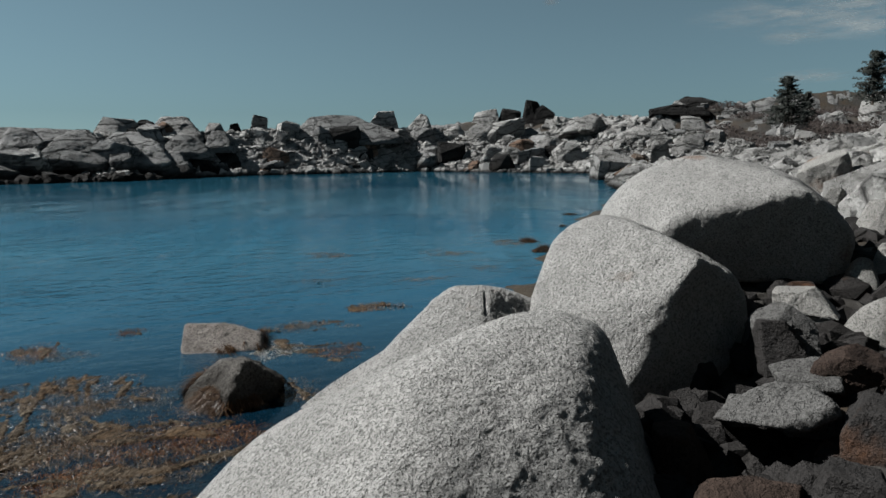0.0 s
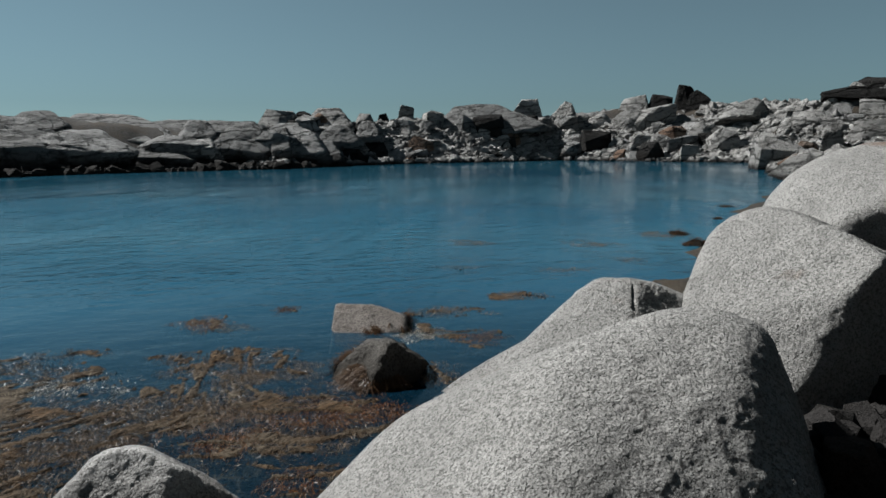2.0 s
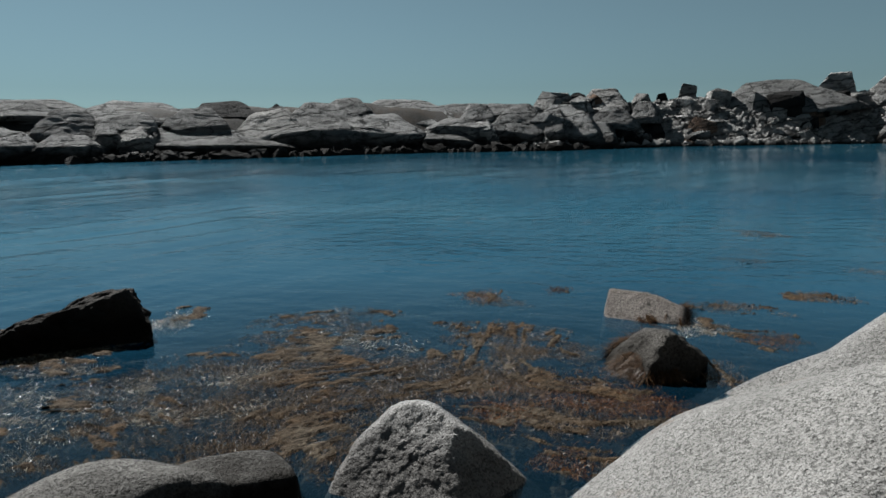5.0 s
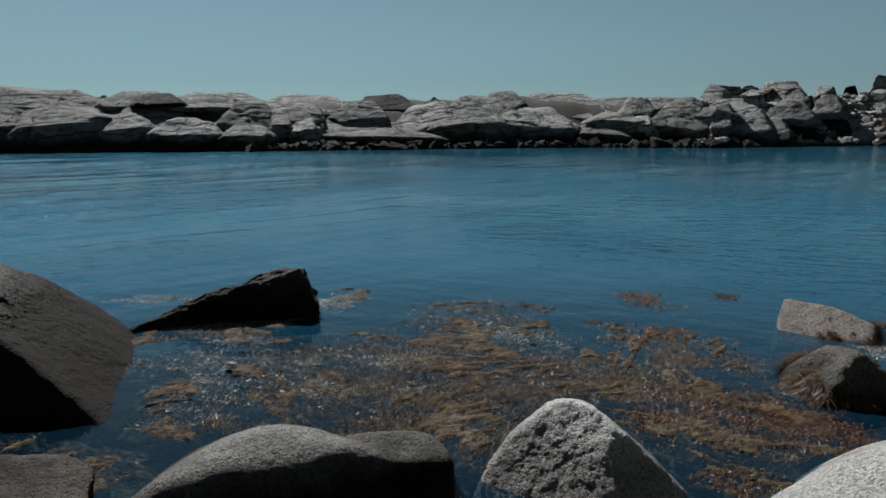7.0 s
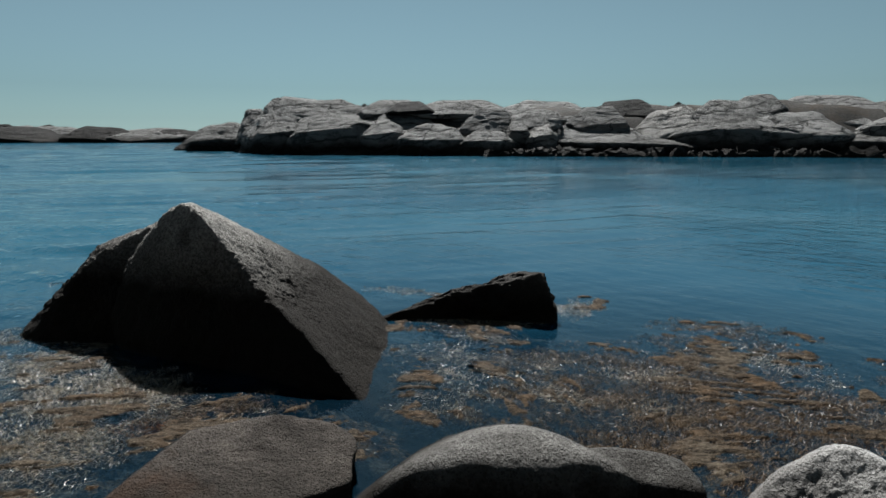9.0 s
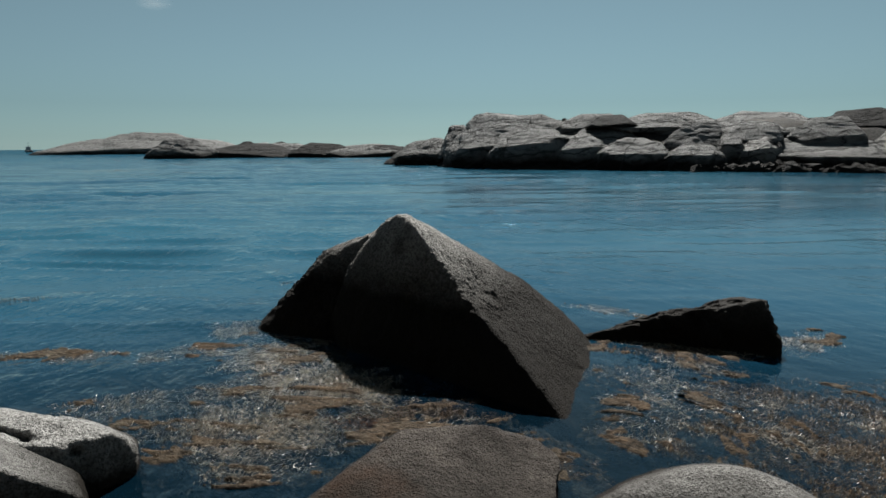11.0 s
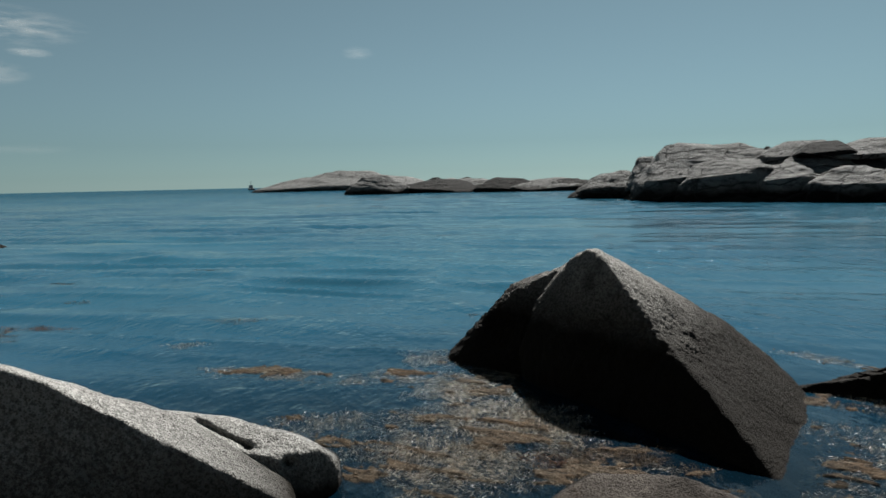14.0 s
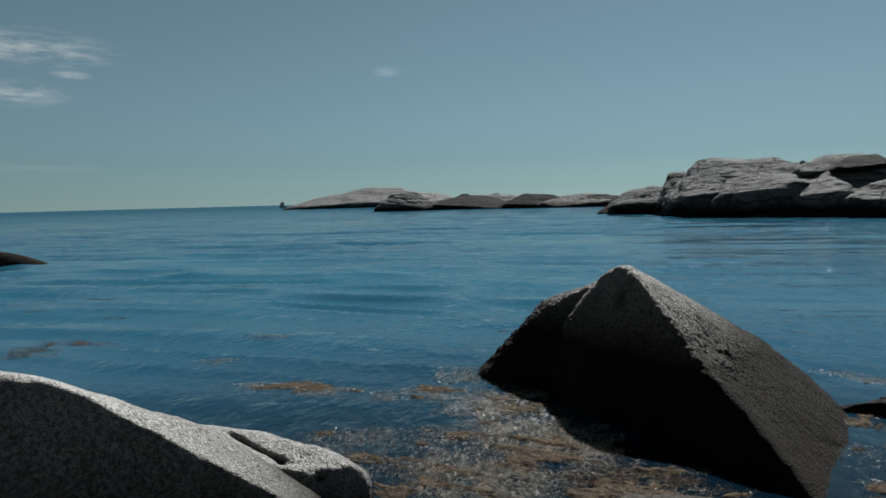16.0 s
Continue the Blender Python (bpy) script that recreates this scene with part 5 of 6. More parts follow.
weed((5.16, 8.41), (0.25, 0.18), -43, 388, 312, WEED)
weed((7.73, 7.47), (0.27, 0.22), -43, 632, 313, WEED)
weed((1.28, 6.99), (0.27, 0.22), -18, 1280, 314, WEED_RED)
weed((2.26, 7.21), (0.14, 0.14), -18, 421, 315, WEED_RED)
weed((0.02, 6.61), (0.33, 0.16), -18, 1140, 316, WEED)
weed((-0.16, 6.11), (0.55, 0.24), -18, 2863, 317, WEED)
weed((-0.76, 5.83), (0.28, 0.19), -18, 1103, 318, WEED)
weed((0.26, 5.50), (0.32, 0.22), -18, 1504, 319, WEED_PALE)
weed((-0.28, 5.15), (0.50, 0.19), -18, 2000, 320, WEED)
weed((1.10, 5.87), (0.41, 0.21), -18, 1832, 321, WEED)
weed((1.44, 5.12), (0.42, 0.21), -18, 1852, 322, WEED)
weed((0.76, 4.81), (0.50, 0.17), -18, 1879, 323, WEED)
weed((1.37, 4.49), (0.37, 0.20), -18, 1553, 324, WEED)
weed((1.73, 4.03), (0.23, 0.13), -18, 652, 325, WEED_RED)
weed((0.96, 4.07), (0.26, 0.16), -18, 857, 326, WEED_RED)
weed((1.67, 3.77), (0.18, 0.12), -18, 906, 327, WEED)
weed((-0.05, 4.44), (0.55, 0.17), -18, 2006, 328, WEED)
weed((-0.35, 4.12), (0.50, 0.16), -18, 1722, 329, WEED)
weed((-0.86, 4.90), (0.31, 0.24), -18, 1592, 330, WEED_PALE)
weed((-0.98, 4.40), (0.21, 0.18), -18, 779, 331, WEED)
weed((-0.68, 3.81), (0.30, 0.14), -18, 877, 332, WEED)
weed((1.99, 3.97), (0.19, 0.13), -18, 513, 333, WEED)
weed((3.59, 6.23), (0.30, 0.15), -18, 946, 334, WEED)
weed((3.49, 5.19), (0.26, 0.22), -18, 1210, 335, WEED)
weed((4.83, 6.37), (0.32, 0.23), -18, 1598, 336, WEED)
weed((2.63, 4.35), (0.15, 0.15), -18, 474, 337, WEED)
weed((1.26, 3.31), (0.22, 0.19), -18, 886, 338, WEED)
weed((-1.75, 6.84), (0.18, 0.24), 6, 957, 339, WEED_PALE)
weed((-2.21, 5.24), (0.48, 0.14), 6, 1452, 340, WEED_PALE)
weed((-2.39, 5.42), (0.35, 0.12), 6, 1765, 341, WEED)
weed((-0.38, 6.48), (0.68, 0.23), 6, 3317, 342, WEED)
weed((-0.02, 5.69), (0.50, 0.16), 6, 1702, 343, WEED_PALE)
weed((-1.74, 4.79), (0.35, 0.18), 6, 1349, 344, WEED_PALE)
weed((-1.11, 5.12), (0.41, 0.19), 6, 1711, 345, WEED)
weed((-1.19, 4.29), (0.39, 0.14), 6, 1180, 346, WEED_PALE)
weed((-0.66, 4.91), (0.35, 0.17), 6, 1302, 347, WEED)
weed((-0.25, 4.25), (0.42, 0.23), 6, 2073, 348, WEED)
weed((0.39, 5.03), (0.44, 0.18), 6, 1639, 349, WEED)
weed((1.08, 5.62), (0.29, 0.16), 6, 954, 350, WEED)
weed((1.27, 7.17), (0.27, 0.17), 6, 1012, 351, WEED_RED)
weed((2.21, 7.20), (0.13, 0.13), 6, 355, 352, WEED_RED)
weed((1.29, 5.13), (0.30, 0.18), 6, 1190, 353, WEED)
weed((0.98, 4.54), (0.35, 0.19), 6, 1389, 354, WEED)
weed((-1.97, 3.73), (0.32, 0.16), 7, 1058, 355, WEED_PALE)
weed((-2.33, 4.16), (0.16, 0.15), 6, 507, 356, WEED_PALE)
weed((-0.13, 3.52), (0.11, 0.26), 7, 617, 357, WEED)
weed((1.38, 3.90), (0.23, 0.16), 7, 1560, 358, WEED)
weed((1.01, 3.99), (0.27, 0.15), 7, 858, 359, WEED_RED)
weed((1.86, 4.17), (0.31, 0.16), 7, 1095, 360, WEED_RED)
weed((-3.78, 6.43), (0.45, 0.15), 6, 1452, 361, WEED_PALE)
weed((0.24, 4.45), (0.31, 0.16), 6, 1066, 362, WEED)
weed((0.64, 4.60), (0.28, 0.17), 6, 1007, 363, WEED)
weed((-0.77, 4.34), (0.23, 0.14), 6, 698, 364, WEED_PALE)
weed((-0.91, 5.59), (0.30, 0.16), 6, 1024, 365, WEED)
weed((-4.67, 2.94), (0.35, 0.40), 57, 2984, 366, WEED_PALE)
weed((-3.92, 2.85), (0.36, 0.24), 58, 1864, 367, WEED_PALE)
weed((-3.42, 2.90), (0.29, 0.18), 58, 1158, 368, WEED)
weed((-3.83, 2.24), (0.38, 0.17), 58, 1326, 369, WEED_PALE)
weed((-4.93, 1.75), (0.27, 0.18), 58, 1003, 370, WEED_PALE)
weed((-4.55, 2.21), (0.24, 0.13), 58, 663, 371, WEED_PALE)
weed((-6.31, 1.87), (0.31, 0.18), 57, 1168, 372, WEED_PALE)
weed((-5.71, 2.32), (0.21, 0.11), 57, 475, 373, WEED_PALE)
weed((-6.03, 3.29), (0.26, 0.26), 56, 1490, 374, WEED_PALE)
weed((-4.03, 1.79), (0.21, 0.11), 58, 477, 375, WEED_PALE)
weed((-8.16, 1.24), (0.29, 0.12), 56, 740, 376, WEED_PALE)
weed((-9.11, 2.06), (0.42, 0.16), 55, 1394, 377, WEED)
weed((-10.27, -0.30), (0.53, 0.17), 55, 1936, 378, WEED_RED)
weed((-9.95, -0.86), (0.42, 0.35), 55, 3169, 379, WEED)
weed((-15.62, 3.00), (0.40, 0.17), 50, 1431, 380, WEED)
weed((-15.53, -0.09), (0.50, 0.20), 52, 2101, 381, WEED)
weed((-12.51, 0.24), (0.29, 0.10), 53, 606, 382, WEED)
weed((-13.77, -0.97), (0.27, 0.11), 53, 643, 383, WEED)
weed((-7.83, 4.97), (0.08, 0.08), 54, 134, 384, WEED)
weed((-5.14, 3.11), (0.26, 0.18), 31, 963, 385, WEED_PALE)
weed((-4.31, 3.04), (0.28, 0.22), 31, 1290, 386, WEED_PALE)
weed((-3.67, 3.02), (0.32, 0.17), 31, 1170, 387, WEED_PALE)
weed((-2.99, 3.20), (0.34, 0.10), 31, 1401, 388, WEED)
weed((-3.61, 2.32), (0.34, 0.19), 31, 1372, 389, WEED_PALE)
weed((-3.61, 1.97), (0.25, 0.20), 31, 1062, 390, WEED_PALE)
weed((-3.36, 1.73), (0.26, 0.13), 31, 704, 391, WEED_PALE)
weed((-1.62, 4.94), (0.40, 0.21), 31, 1816, 392, WEED)
weed((-1.61, 4.18), (0.31, 0.14), 31, 939, 393, WEED)
weed((-1.75, 3.60), (0.25, 0.08), 31, 435, 394, WEED)
weed((-3.47, 2.62), (0.25, 0.11), 31, 866, 395, WEED_RED)
weed((-2.86, 5.29), (0.58, 0.11), 31, 1991, 396, WEED)
weed((-2.06, 3.03), (0.16, 0.14), 31, 487, 397, WEED)
weed((-0.96, 4.35), (0.30, 0.17), 31, 1104, 398, WEED)
weed((-0.61, 4.79), (0.35, 0.19), 31, 1457, 399, WEED)
weed((-0.33, 5.76), (0.36, 0.21), 31, 1571, 400, WEED_PALE)
weed((-2.53, 5.60), (0.64, 0.17), 18, 3428, 401, WEED_PALE)
weed((-1.89, 6.45), (0.35, 0.31), 18, 2346, 402, WEED_PALE)
weed((-3.60, 4.66), (0.29, 0.13), 47, 828, 403, WEED_PALE)
weed((-1.90, 4.31), (0.60, 0.44), 6, 2254, 404, WEED_PALE)
weed((-2.49, 4.70), (0.48, 0.24), 6, 999, 405, WEED_PALE)
weed((-4.95, 3.00), (0.44, 0.41), 57, 3901, 406, WEED_PALE)
weed((-3.93, 2.88), (0.49, 0.29), 57, 3042, 407, WEED_PALE)
weed((-3.26, 3.01), (0.40, 0.18), 58, 1550, 408, WEED)
weed((-6.14, 3.27), (0.30, 0.27), 56, 1732, 409, WEED_PALE)
weed((-4.94, 1.52), (0.35, 0.22), 57, 819, 410, WEED_PALE)
weed((-4.14, 1.80), (0.38, 0.21), 58, 857, 411, WEED_PALE)
weed((-0.87, 4.88), (1.84, 0.57), 6, 7804, 412, WEED)
weed((0.39, 4.37), (1.14, 0.44), 6, 5340, 413, WEED)
weed((0.51, 4.66), (1.41, 0.66), -18, 7878, 414, WEED)
weed((-0.19, 3.99), (0.99, 0.38), -18, 4848, 415, WEED)
weed((-0.99, 4.80), (1.02, 0.58), 31, 5041, 416, WEED)
weed((-3.62, 2.53), (1.01, 0.55), 31, 4155, 417, WEED_PALE)
weed((-4.28, 2.18), (1.02, 0.43), 58, 3302, 418, WEED_PALE)
weed((1.29, 4.29), (0.91, 0.38), 7, 2932, 419, WEED_RED)
weed((-0.48, 3.77), (0.82, 0.28), -15, 3914, 420, WEED)
weed((-1.03, 3.73), (0.49, 0.20), -15, 1681, 421, WEED)
weed((-0.64, 3.67), (0.50, 0.22), 7, 1868, 422, WEED)
weed((-2.27, 3.09), (0.36, 0.20), 7, 945, 423, WEED)
weed((-3.85, 1.94), (0.59, 0.41), 31, 3058, 424, WEED_PALE)
weed((1.30, 3.36), (0.28, 0.26), -15, 1263, 425, WEED_RED)
weed((-5.50, 3.05), (0.70, 0.30), 57, 4200, 426, WEED_PALE)
weed((-4.35, 2.75), (0.62, 0.34), 57, 4200, 427, WEED_PALE)
weed((-6.75, 1.55), (0.45, 0.14), 57, 1500, 428, WEED_PALE)


def weed_bed():
    """The sodden bed of weed beneath the strands: combed streaks that break the water's skin where they are thick."""
    step = 0.022
    gx, gy = np.meshgrid(np.arange(-7.2, 5.4, step), np.arange(1.2, 8.2, step), indexing="ij")
    thick = np.zeros(gx.shape)
    for x, y, a, b, c, s in PATCHES:
        u, v = (gx - x) * c + (gy - y) * s, -(gx - x) * s + (gy - y) * c
        thick = np.maximum(thick, 1.25 - ((u / (1.35 * a)) ** 2 + (v / (1.45 * b)) ** 2))
    zero = np.zeros(gx.size)
    flat = np.stack([gx.ravel(), gy.ravel(), zero], 1)
    turn = 0.5 + 0.9 * value_noise(flat * 0.55, 61)
    along, over = gx.ravel() * np.cos(turn) + gy.ravel() * np.sin(turn), -gx.ravel() * np.sin(turn) + gy.ravel() * np.cos(turn)
    streak = fractal(np.stack([along * 3.0, over * 14.0, zero], 1), 4, 62, 0.65)
    clump = fractal(flat * 3.1, 5, 63, 0.65)
    rise = (np.clip(thick, 0, 1).ravel() ** 0.6 * (0.50 + 0.62 * clump + 0.55 * streak)).reshape(gx.shape)
    z = -0.082 + 0.098 * np.clip(rise, 0, 0.95) + 0.006 * fractal(np.stack([along * 9, over * 40.0, zero], 1), 2, 64).reshape(gx.shape)
    ids = np.arange(gx.size).reshape(gx.shape)
    solid = (rise > 0.17)[:-1, :-1]
    quads = np.stack([ids[:-1, :-1], ids[1:, :-1], ids[1:, 1:], ids[:-1, 1:]], -1)[solid]
    used = np.unique(quads)
    renumber = np.zeros(gx.size, dtype=np.int64)
    renumber[used] = np.arange(len(used))
    co = np.stack([gx.ravel(), gy.ravel(), z.ravel() + wave_height(gx.ravel(), gy.ravel())], 1)[used]
    ob = link_mesh("seaweed_bed", co, renumber[quads], WEED_MAT)
    return tagged(ob, "combed bed of sodden brown seaweed in the shallows", "seaweed", kind="stuff")


weed_bed()

# ---- weed that hangs on the stones at the waterline ----
def drape(ob, count, top, seed, material, side=(0, 0, 0)):
    """Strands that cling to a stone below that height, on the side given."""
    rng = np.random.RandomState(seed)
    me = ob.data
    co = np.zeros(len(me.vertices) * 3, dtype=np.float32)
    me.vertices.foreach_get("co", co)
    no = np.zeros(len(me.vertices) * 3, dtype=np.float32)
    me.vertices.foreach_get("normal", no)
    co, no = co.reshape(-1, 3) + np.array(ob.location), no.reshape(-1, 3)
    patch = value_noise(co * 5.0, seed)
    pick = np.where((co[:, 2] > -0.04) & (co[:, 2] < top * (0.75 + 0.5 * patch)) & (no @ np.array(side) > -0.1) & (patch > -0.35))[0]
    if len(pick) == 0:
        return None
    at = pick[rng.randint(0, len(pick), count)]
    p, n = co[at], no[at]
    down = np.array((0, 0, -1.0)) - n * (-n[:, 2:3])
    down /= np.linalg.norm(down, axis=1)[:, None] + 1e-6
    down = down + rng.normal(0, 0.35, (count, 3))
    across = np.cross(down, n)
    across /= np.linalg.norm(across, axis=1)[:, None] + 1e-6
    long, wide = rng.uniform(0.05, 0.17, count), rng.uniform(0.001, 0.0025, count)
    steps = 4
    verts = np.zeros((count, steps, 2, 3))
    for i in range(steps):
        t = i / (steps - 1)
        mid = p + n * (0.006 + 0.022 * math.sin(math.pi * t) * rng.uniform(0.3, 1, count))[:, None] + down * (long * t)[:, None]
        mid[:, 2] = np.maximum(mid[:, 2], -0.02)
        for j, sgn in ((0, -1), (1, 1)):
            verts[:, i, j] = mid + across * (sgn * wide * (1 - 0.6 * t))[:, None]
    base = (np.arange(count) * steps * 2)[:, None, None] + (np.arange(steps - 1) * 2)[None, :, None] + np.array([0, 1, 3, 2])[None, None, :]
    got = link_mesh("seaweed", verts.reshape(-1, 3), base.reshape(-1, 4), material, False)
    return tagged(got, "wet brown seaweed draped over a stone at the waterline", "seaweed", kind="stuff")


drape(STONE_DARK, 3600, 0.20, 401, WEED_DARK, (-0.7, -0.4, 0))
drape(STONE_PINK, 2600, 0.08, 402, WEED_DARK, (0.9, -0.3, 0))
for k, ob in enumerate(WEEDY):
    drape(ob, 1800, 0.22, 410 + k, WEED_DARK)


# ---- the rough rock of the far shore between the boulders ----
def build_far_shore():
    bear = np.linspace(-92, 49.5, 700)
    deep = np.concatenate([np.linspace(-2, 16, 100), np.linspace(16.5, 60, 30)])
    bb, dd = np.meshgrid(bear, deep, indexing="ij")
    start = table(bb, (-90, 24), (-75, 24), (-66, 26), (-60, 32), (-57, 40), (-54, 60), (-51.6, 64), (-46, 69), (-42, 74), (-33, 69.5), (-25, 66), (-16, 57), (-4, 55), (11, 51), (25, 50), (40, 54), (47, 70), (48.2, 84), (52, 90))
    r = start + dd
    x, y = -r * np.sin(np.radians(bb)), r * np.cos(np.radians(bb))
    z = ground_height(x, y)
    p = np.stack([x.ravel(), y.ravel(), np.zeros(x.size)], 1)
    turn = np.stack([p[:, 0] * 0.8 + p[:, 1] * 0.2, p[:, 1] * 1.1, p[:, 2]], 1)
    swell = np.abs(value_noise(turn * 0.35, 71)) + 0.6 * np.abs(value_noise(turn * 0.85, 72)) + 0.35 * np.abs(value_noise(turn * 2.1, 73)) + 0.2 * np.abs(value_noise(turn * 4.7, 74))
    broken = ramp01((-14 - bb.ravel()) / 6)
    z = z.ravel() + (0.9 - 0.25 * broken) * (swell - 0.5) - 0.15 - 0.6 * (1 - broken)
    z = np.where(dd.ravel() < 0, np.minimum(z, -0.2), z)
    verts = np.stack([x.ravel(), y.ravel(), z], 1)
    a, b = bb.shape
    i, j = np.meshgrid(np.arange(a - 1), np.arange(b - 1), indexing="ij")
    faces = np.stack([i * b + j, i * b + j + 1, (i + 1) * b + j + 1, (i + 1) * b + j], -1).reshape(-1, 4)
    return link_mesh("bedrock", verts, faces, FAR_ROCK)


tagged(build_far_shore(), "creased bare bedrock of the far shore", "bedrock", kind="structure")


# ---- boulders strewn on the far shore and the bank ----
STREWN = []
for k in range(24):
    rng = random.Random(900 + k)
    v, f = shard(300 + k, (1.0, rng.uniform(0.65, 1.1), rng.uniform(0.5, 0.95)), rng.uniform(0.1, 0.5))
    me = bpy.data.meshes.new("boulder")
    me.from_pydata([tuple(q) for q in v], [], f)
    me.materials.append(FAR_RED if k % 12 == 5 else FAR_DARK if k % 12 == 2 else FAR_ROCK if k % 2 else FAR_PALE)
    STREWN.append(me)


def strew(count, seed, bears, reach, sizes, label, group):
    rng = random.Random(seed)
    made = 0
    while made < count:
        b = rng.uniform(*bears)
        first = float(table(b, (-90, 16), (-75, 18), (-66, 24), (-60, 28), (-57, 38), (-54, 58), (-51.6, 64), (-46, 69), (-42, 74), (-33, 69.5), (-25, 66), (-16, 57), (-4, 55), (11, 51), (25, 50), (40, 54)))
        r = first + reach[0] + (reach[1] - reach[0]) * rng.random() ** 1.4
        x, y = -r * math.sin(radians(b)), r * math.cos(radians(b))
        z = float(ground_height(np.array([x]), np.array([y]))[0])
        if z < -0.3:
            continue
        s = sizes[0] + (sizes[1] - sizes[0]) * rng.random() ** 2.2
        ob = new("boulder", STREWN[rng.randrange(24)])
        ob.matrix_world = pose(x, y, max(z, -0.15) + 0.24 * s, rng.uniform(-18, 18), rng.uniform(-18, 18), rng.uniform(0, 360)) @ Matrix.Diagonal((s, s, s, 1))
        tagged(ob, label, "boulder", group)
        made += 1


strew(105, 51, (-58, -15), (0.2, 12), (1.0, 3.6), "broken pale granite boulder in a boulder field", "boulder field across the cove")
strew(70, 52, (-84, -56), (2, 46), (0.6, 2.2), "broken pale granite boulder on the stony bank", "boulders on the stony bank")


SHARDS = [shard(700 + k, (1.0, 0.85, 0.7), 0.3) for k in range(20)]


def heap(places, sizes, seed):
    """Broken stones at those places as one list of corners and triangles."""
    rng = np.random.RandomState(seed)
    verts, faces, off = [], [], 0
    for p, s in zip(places, sizes):
        v, f = SHARDS[rng.randint(20)]
        q = np.array(Euler((rng.normal(0, 0.5), rng.normal(0, 0.5), rng.uniform(0, 6.28))).to_matrix())
        verts.append((v * s * rng.uniform(0.7, 1.2, 3)) @ q.T + p)
        faces.append(np.array(f) + off)
        off += len(v)
    return np.vstack(verts), np.vstack(faces)


def rubble(name, count, seed, bears, reach, sizes, label, lowest=-0.35, material=None):
    """Small broken stones, past counting, as one mesh."""
    rng = np.random.RandomState(seed)
    b = rng.uniform(*bears, count)
    first = table(b, (-90, 12), (-75, 14), (-66, 20), (-60, 28), (-57, 38), (-54, 58), (-51.6, 64), (-46, 69), (-42, 74), (-33, 69.5), (-25, 66), (-16, 57), (-4, 55), (11, 51), (25, 50), (40, 54))
    r = first + reach[0] + (reach[1] - reach[0]) * rng.uniform(0, 1, count) ** 1.3
    x, y = -r * np.sin(np.radians(b)), r * np.cos(np.radians(b))
    z = ground_height(x, y)
    s = sizes[0] + (sizes[1] - sizes[0]) * rng.uniform(0, 1, count) ** 1.8
    ok = z > lowest
    places = np.stack([x, y, np.maximum(z, -0.15) + 0.12 * s], 1)[ok]
    v, f = heap(places, s[ok], seed)
    return tagged(link_mesh(name, v, f, material or FAR_PALE, False), label, "rubble", kind="stuff")


rubble("rubble", 8000, 61, (-58, -13), (-0.8, 12), (0.3, 1.5), "rubble of small broken granite at the far shore")
rubble("rubble", 12000, 62, (-88, -50), (-1, 46), (0.25, 1.5), "rubble of small broken granite on the bank")
rubble("rubble", 1500, 63, (-19, 24), (-1.0, 1.6), (0.2, 1.5), "broken stones along the foot of the ledge", -9, FAR_ROCK)


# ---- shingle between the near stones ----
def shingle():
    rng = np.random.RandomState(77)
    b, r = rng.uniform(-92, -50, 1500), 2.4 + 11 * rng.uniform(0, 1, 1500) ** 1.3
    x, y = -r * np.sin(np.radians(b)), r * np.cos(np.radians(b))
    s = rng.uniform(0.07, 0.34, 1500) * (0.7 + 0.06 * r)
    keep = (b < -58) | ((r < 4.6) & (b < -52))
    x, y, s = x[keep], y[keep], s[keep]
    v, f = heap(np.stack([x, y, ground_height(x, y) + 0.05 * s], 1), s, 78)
    # the stones' near-black colour stands in for shade between the boulders
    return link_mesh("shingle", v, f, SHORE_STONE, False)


tagged(shingle(), "dark broken shingle between the boulders", "shingle", kind="stuff")


# ---- spruces and heath on the bank ----
def spruce(place, height, seed):
    rng = random.Random(seed)
    tree = new("spruce_tree")
    tree.location = place
    tv, tf = [], []
    rings = 8
    for i in range(rings):
        t = i / (rings - 1)
        rad = height * 0.022 * (1 - t) + 0.012
        for j in range(8):
            a = 2 * math.pi * j / 8
            tv.append((rad * math.cos(a) + 0.03 * height * math.sin(5 * t + seed), rad * math.sin(a), t * height))
    for i in range(rings - 1):
        for j in range(8):
            tf.append((i * 8 + j, i * 8 + (j + 1) % 8, (i + 1) * 8 + (j + 1) % 8, (i + 1) * 8 + j))
    tagged(link_mesh("trunk", tv, tf, BARK, True, None, tree), kind="")
    cv, cf = [], []
    for k in range(int(130 * height / 3)):
        t = rng.uniform(0.08, 1.0)
        a = rng.uniform(0, 2 * math.pi)
        reach = height * 0.50 * (1 - 0.75 * t) * rng.uniform(0.5, 1.2)
        rise = rng.uniform(-0.15, 0.35)
        for m in range(34):
            s = rng.random() ** 0.7
            w = 0.22 * reach * (1.1 - s)
            c = Vector((math.cos(a) * s * reach + 0.03 * height * math.sin(5 * t + seed), math.sin(a) * s * reach, t * height + rise * s * reach))
            c += Vector((rng.gauss(0, w), rng.gauss(0, w), rng.gauss(0, 0.5 * w)))
            size = rng.uniform(0.07, 0.17)
            u = Vector((rng.gauss(0, 1), rng.gauss(0, 1), rng.gauss(0, 0.6))).normalized() * size
            v = u.orthogonal().normalized() * size * 0.35
            o = len(cv)
            cv += [tuple(c - u), tuple(c + v), tuple(c + u), tuple(c - v)]
            cf.append((o, o + 1, o + 2, o + 3))
    link_mesh("crown", cv, cf, NEEDLES, False, None, tree)
    return tagged(tree, "small wind-bent dark green spruce on the bank", "tree", "spruces on the bank")


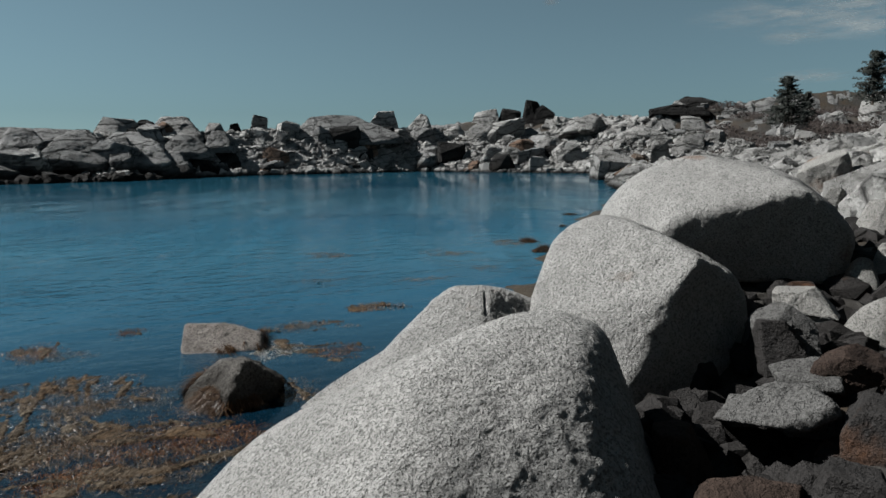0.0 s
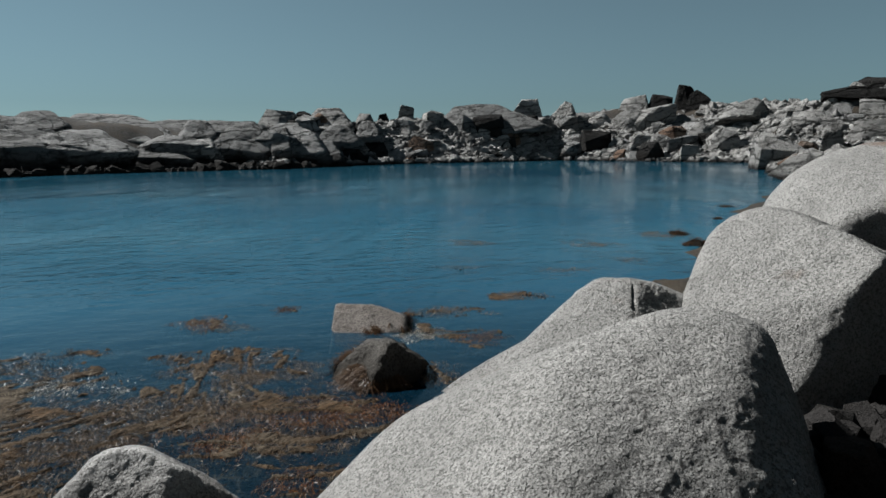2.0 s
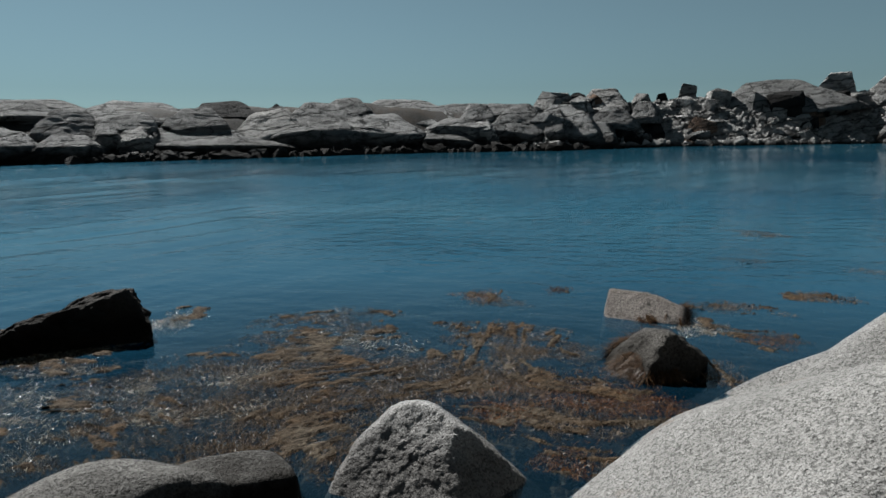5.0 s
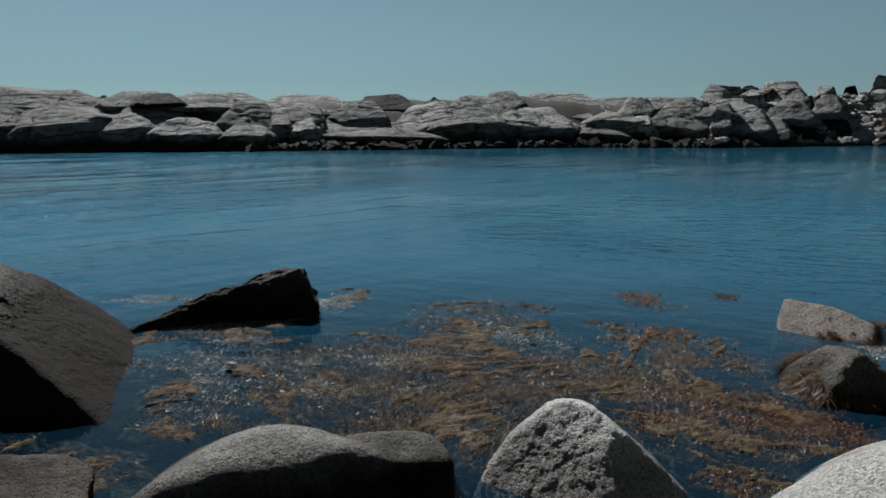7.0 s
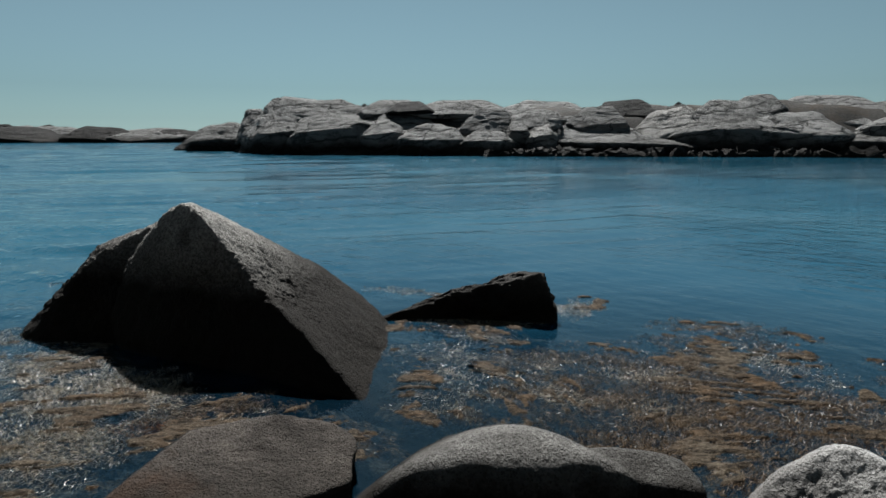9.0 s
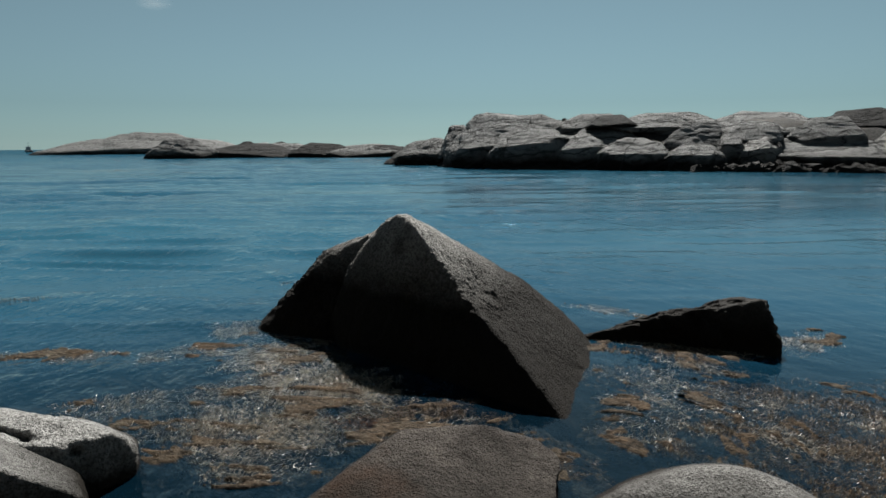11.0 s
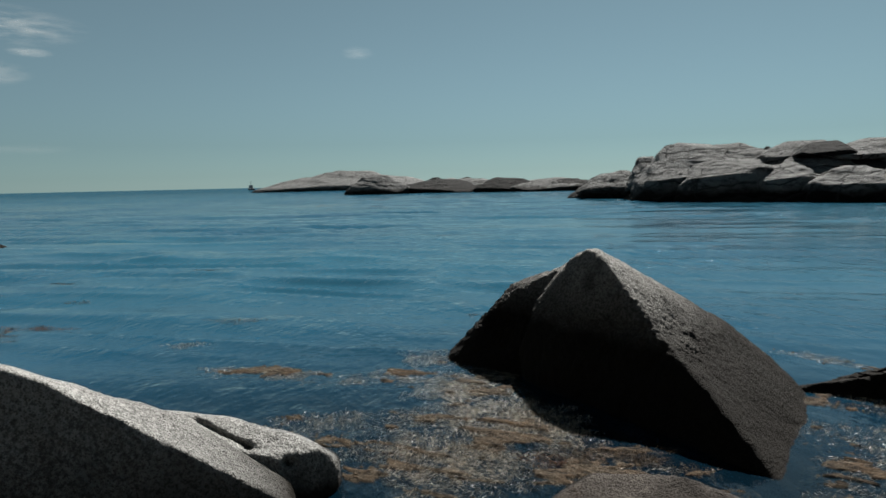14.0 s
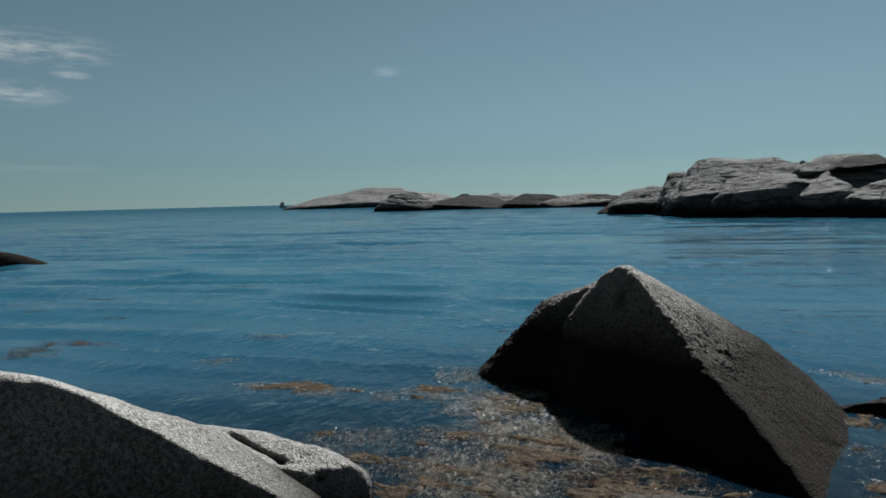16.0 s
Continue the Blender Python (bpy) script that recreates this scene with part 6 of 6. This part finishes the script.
def ground_at(b, r):
    x, y = -r * math.sin(radians(b)), r * math.cos(radians(b))
    return x, y, float(ground_height(np.array([x]), np.array([y]))[0])


def heath(b, r, size, seed):
    """A russet shrub: many small leaves over a low mound."""
    rng = random.Random(seed)
    v, f = [], []
    x, y, z = ground_at(b, r)
    for k in range(700):
        a, q = rng.uniform(0, 2 * math.pi), rng.random() ** 0.5
        c = Vector((math.cos(a) * q * size[0], math.sin(a) * q * size[0], size[1] * (1 - q * q) * rng.uniform(0.3, 1.1)))
        u = Vector((rng.gauss(0, 1), rng.gauss(0, 1), rng.gauss(0, 1))).normalized() * rng.uniform(0.08, 0.17)
        w = u.orthogonal().normalized() * 0.07
        o = len(v)
        v += [tuple(c - u), tuple(c + w), tuple(c + u), tuple(c - w)]
        f.append((o, o + 1, o + 2, o + 3))
    ob = link_mesh("heath_shrub", v, f, HEATH, False, (x, y, z - 0.1))
    return tagged(ob, "low russet heath shrub between the boulders", "shrub", "heath on the bank")


spruce((52.28, 20.79, 3.68), 3.64, 5)
spruce((57.87, 16.83, 5.34), 3.90, 6)
spruce((56.49, 21.00, 4.12), 2.34, 7)
heath(-63.73, 62.0, (2.1, 0.9), 31)
heath(-65.11, 62.0, (2.2, 1.2), 33)
heath(-66.54, 62.0, (2.2, 1.3), 35)
heath(-68.36, 56.0, (2.2, 1.2), 37)
heath(-70.23, 56.0, (2.2, 1.0), 39)
heath(-72.39, 60.0, (2.4, 1.3), 41)
heath(-74.29, 60.0, (2.4, 1.5), 43)
heath(-64.22, 72.0, (2.1, 0.8), 45)
heath(-66.23, 66.0, (1.9, 0.8), 47)
heath(-68.55, 60.0, (2.4, 1.3), 49)
heath(-70.78, 66.0, (2.4, 1.3), 51)
heath(-72.92, 66.0, (2.2, 0.8), 53)
heath(-68.93, 75.0, (2.4, 0.9), 55)
heath(-72.21, 78.0, (2.4, 0.9), 57)
heath(-74.62, 70.0, (2.4, 0.9), 59)
heath(-64.06, 78.6, (2.1, 0.8), 94)
heath(-64.79, 70.2, (2.1, 0.8), 96)
heath(-65.51, 76.5, (2.1, 0.8), 98)
heath(-66.23, 68.1, (2.1, 0.8), 100)
heath(-66.93, 74.4, (2.1, 0.8), 102)
heath(-67.63, 66.0, (2.1, 0.8), 104)
heath(-68.32, 72.3, (2.1, 0.8), 106)
heath(-69.00, 78.6, (2.1, 0.8), 108)
heath(-69.68, 70.2, (2.1, 0.8), 110)
heath(-70.34, 76.5, (2.1, 0.8), 112)
heath(-71.00, 68.1, (2.1, 0.8), 114)
heath(-71.65, 74.4, (2.1, 0.8), 116)
heath(-72.28, 66.0, (2.1, 0.8), 118)
heath(-72.92, 72.3, (2.1, 0.8), 120)
heath(-73.54, 78.6, (2.1, 0.8), 122)
heath(-74.15, 70.2, (2.1, 0.8), 124)
heath(-74.76, 76.5, (2.1, 0.8), 126)


# ---- a boat far out ----
def boat(place, yaw):
    base = new("fishing_boat")
    base.matrix_world = pose(*place, 0, 0, yaw)
    hull = [(-6, -1.4, 0), (-6, 1.4, 0), (3, 1.6, 0), (6.5, 0, 0.3), (3, -1.6, 0), (-6, -1.7, 1.4), (-6, 1.7, 1.4), (3, 1.9, 1.7), (7.2, 0, 2.4), (3, -1.9, 1.7)]
    link_mesh("hull", hull, [(0, 1, 6, 5), (1, 2, 7, 6), (2, 3, 8, 7), (3, 4, 9, 8), (4, 0, 5, 9), (5, 6, 7, 8, 9), (4, 3, 2, 1, 0)], BOAT_DARK, False, None, base)
    for name, lo, hi, m in (("cabin", (-1, -1.2, 1.5), (2.4, 1.2, 4.0), BOAT_PALE), ("mast", (-0.1, -0.1, 3.9), (0.1, 0.1, 7.0), BOAT_DARK)):
        v = [(x, y, z) for x in (lo[0], hi[0]) for y in (lo[1], hi[1]) for z in (lo[2], hi[2])]
        link_mesh(name, v, [(0, 1, 3, 2), (4, 6, 7, 5), (0, 4, 5, 1), (2, 3, 7, 6), (0, 2, 6, 4), (1, 5, 7, 3)], m, False, None, base)
    return tagged(base, "small dark fishing boat far out at sea", "boat")


strew(18, 53, (-72, -57), (40, 56), (0.7, 2.2), "broken pale granite boulder among heath", "boulders on the stony bank")


boat((-503.4, 131.1, -0.3), 175)


# ---- thin clouds ----
def cloud_material(dense):
    n = Nodes("thin_cloud")
    v = n.add("ShaderNodeVectorMath")
    v.operation = "LENGTH"
    n.link(n.coord, v.inputs[0])
    fall = n.ramp(v.outputs["Value"], (0.1, 1.0), (0.95, 0.0))
    wisp = n.ramp(n.noise(2.2, 7, 0.62, n.position(), (0.004, 0.004, 0.02)), (0.40, 0.0), (0.70, dense))
    through_it = n.add("ShaderNodeBsdfTranslucent")
    face = n.add("ShaderNodeBsdfDiffuse")
    lit = n.add("ShaderNodeMixShader")
    for b in (through_it, face):
        b.inputs["Color"].default_value = (0.68, 0.67, 0.65, 1)
    n.link(through_it.outputs[0], lit.inputs[1])
    n.link(face.outputs[0], lit.inputs[2])
    gone = n.add("ShaderNodeBsdfTransparent")
    mix = n.add("ShaderNodeMixShader")
    n.link(n.maths("MULTIPLY", fall, wisp), mix.inputs[0])
    n.link(gone.outputs[0], mix.inputs[1])
    n.link(lit.outputs[0], mix.inputs[2])
    n.link(mix.outputs[0], n.out.inputs["Surface"])
    return n.mat


CLOUD, WISP = cloud_material(0.78), cloud_material(0.17)


def cloud(place, size, material):
    v, f = [(0, 0, 0)], []
    for i in range(48):
        a = 2 * math.pi * i / 48
        v.append((math.cos(a), 0, math.sin(a)))
        f.append((0, 1 + i, 1 + (i + 1) % 48))
    ob = link_mesh("cloud", v, f, material)
    yaw = math.degrees(math.atan2(-place[0], place[1]))
    ob.matrix_world = pose(*place, 0, 0, yaw) @ Matrix.Diagonal((size[0], 1, size[1], 1))
    ob.visible_shadow = False
    return tagged(ob, "thin white wisp of fair-weather cloud", "cloud", "clouds", kind="structure")


cloud((-2198, -107, 459), (266, 65), CLOUD)
cloud((-2200, -21, 390), (66, 15), CLOUD)
cloud((-2195, -155, 331), (153, 45), CLOUD)
cloud((-2197, -127, 124), (217, 22), WISP)
cloud((-2013, 887, 427), (57, 25), WISP)
cloud((2076, 729, 401), (418, 80), CLOUD)
cloud((2048, 803, 330), (110, 25), CLOUD)
cloud((2061, 770, 219), (131, 22), CLOUD)
cloud((2113, 612, 342), (175, 40), CLOUD)
cloud((1689, 1409, 482), (31, 20), CLOUD)
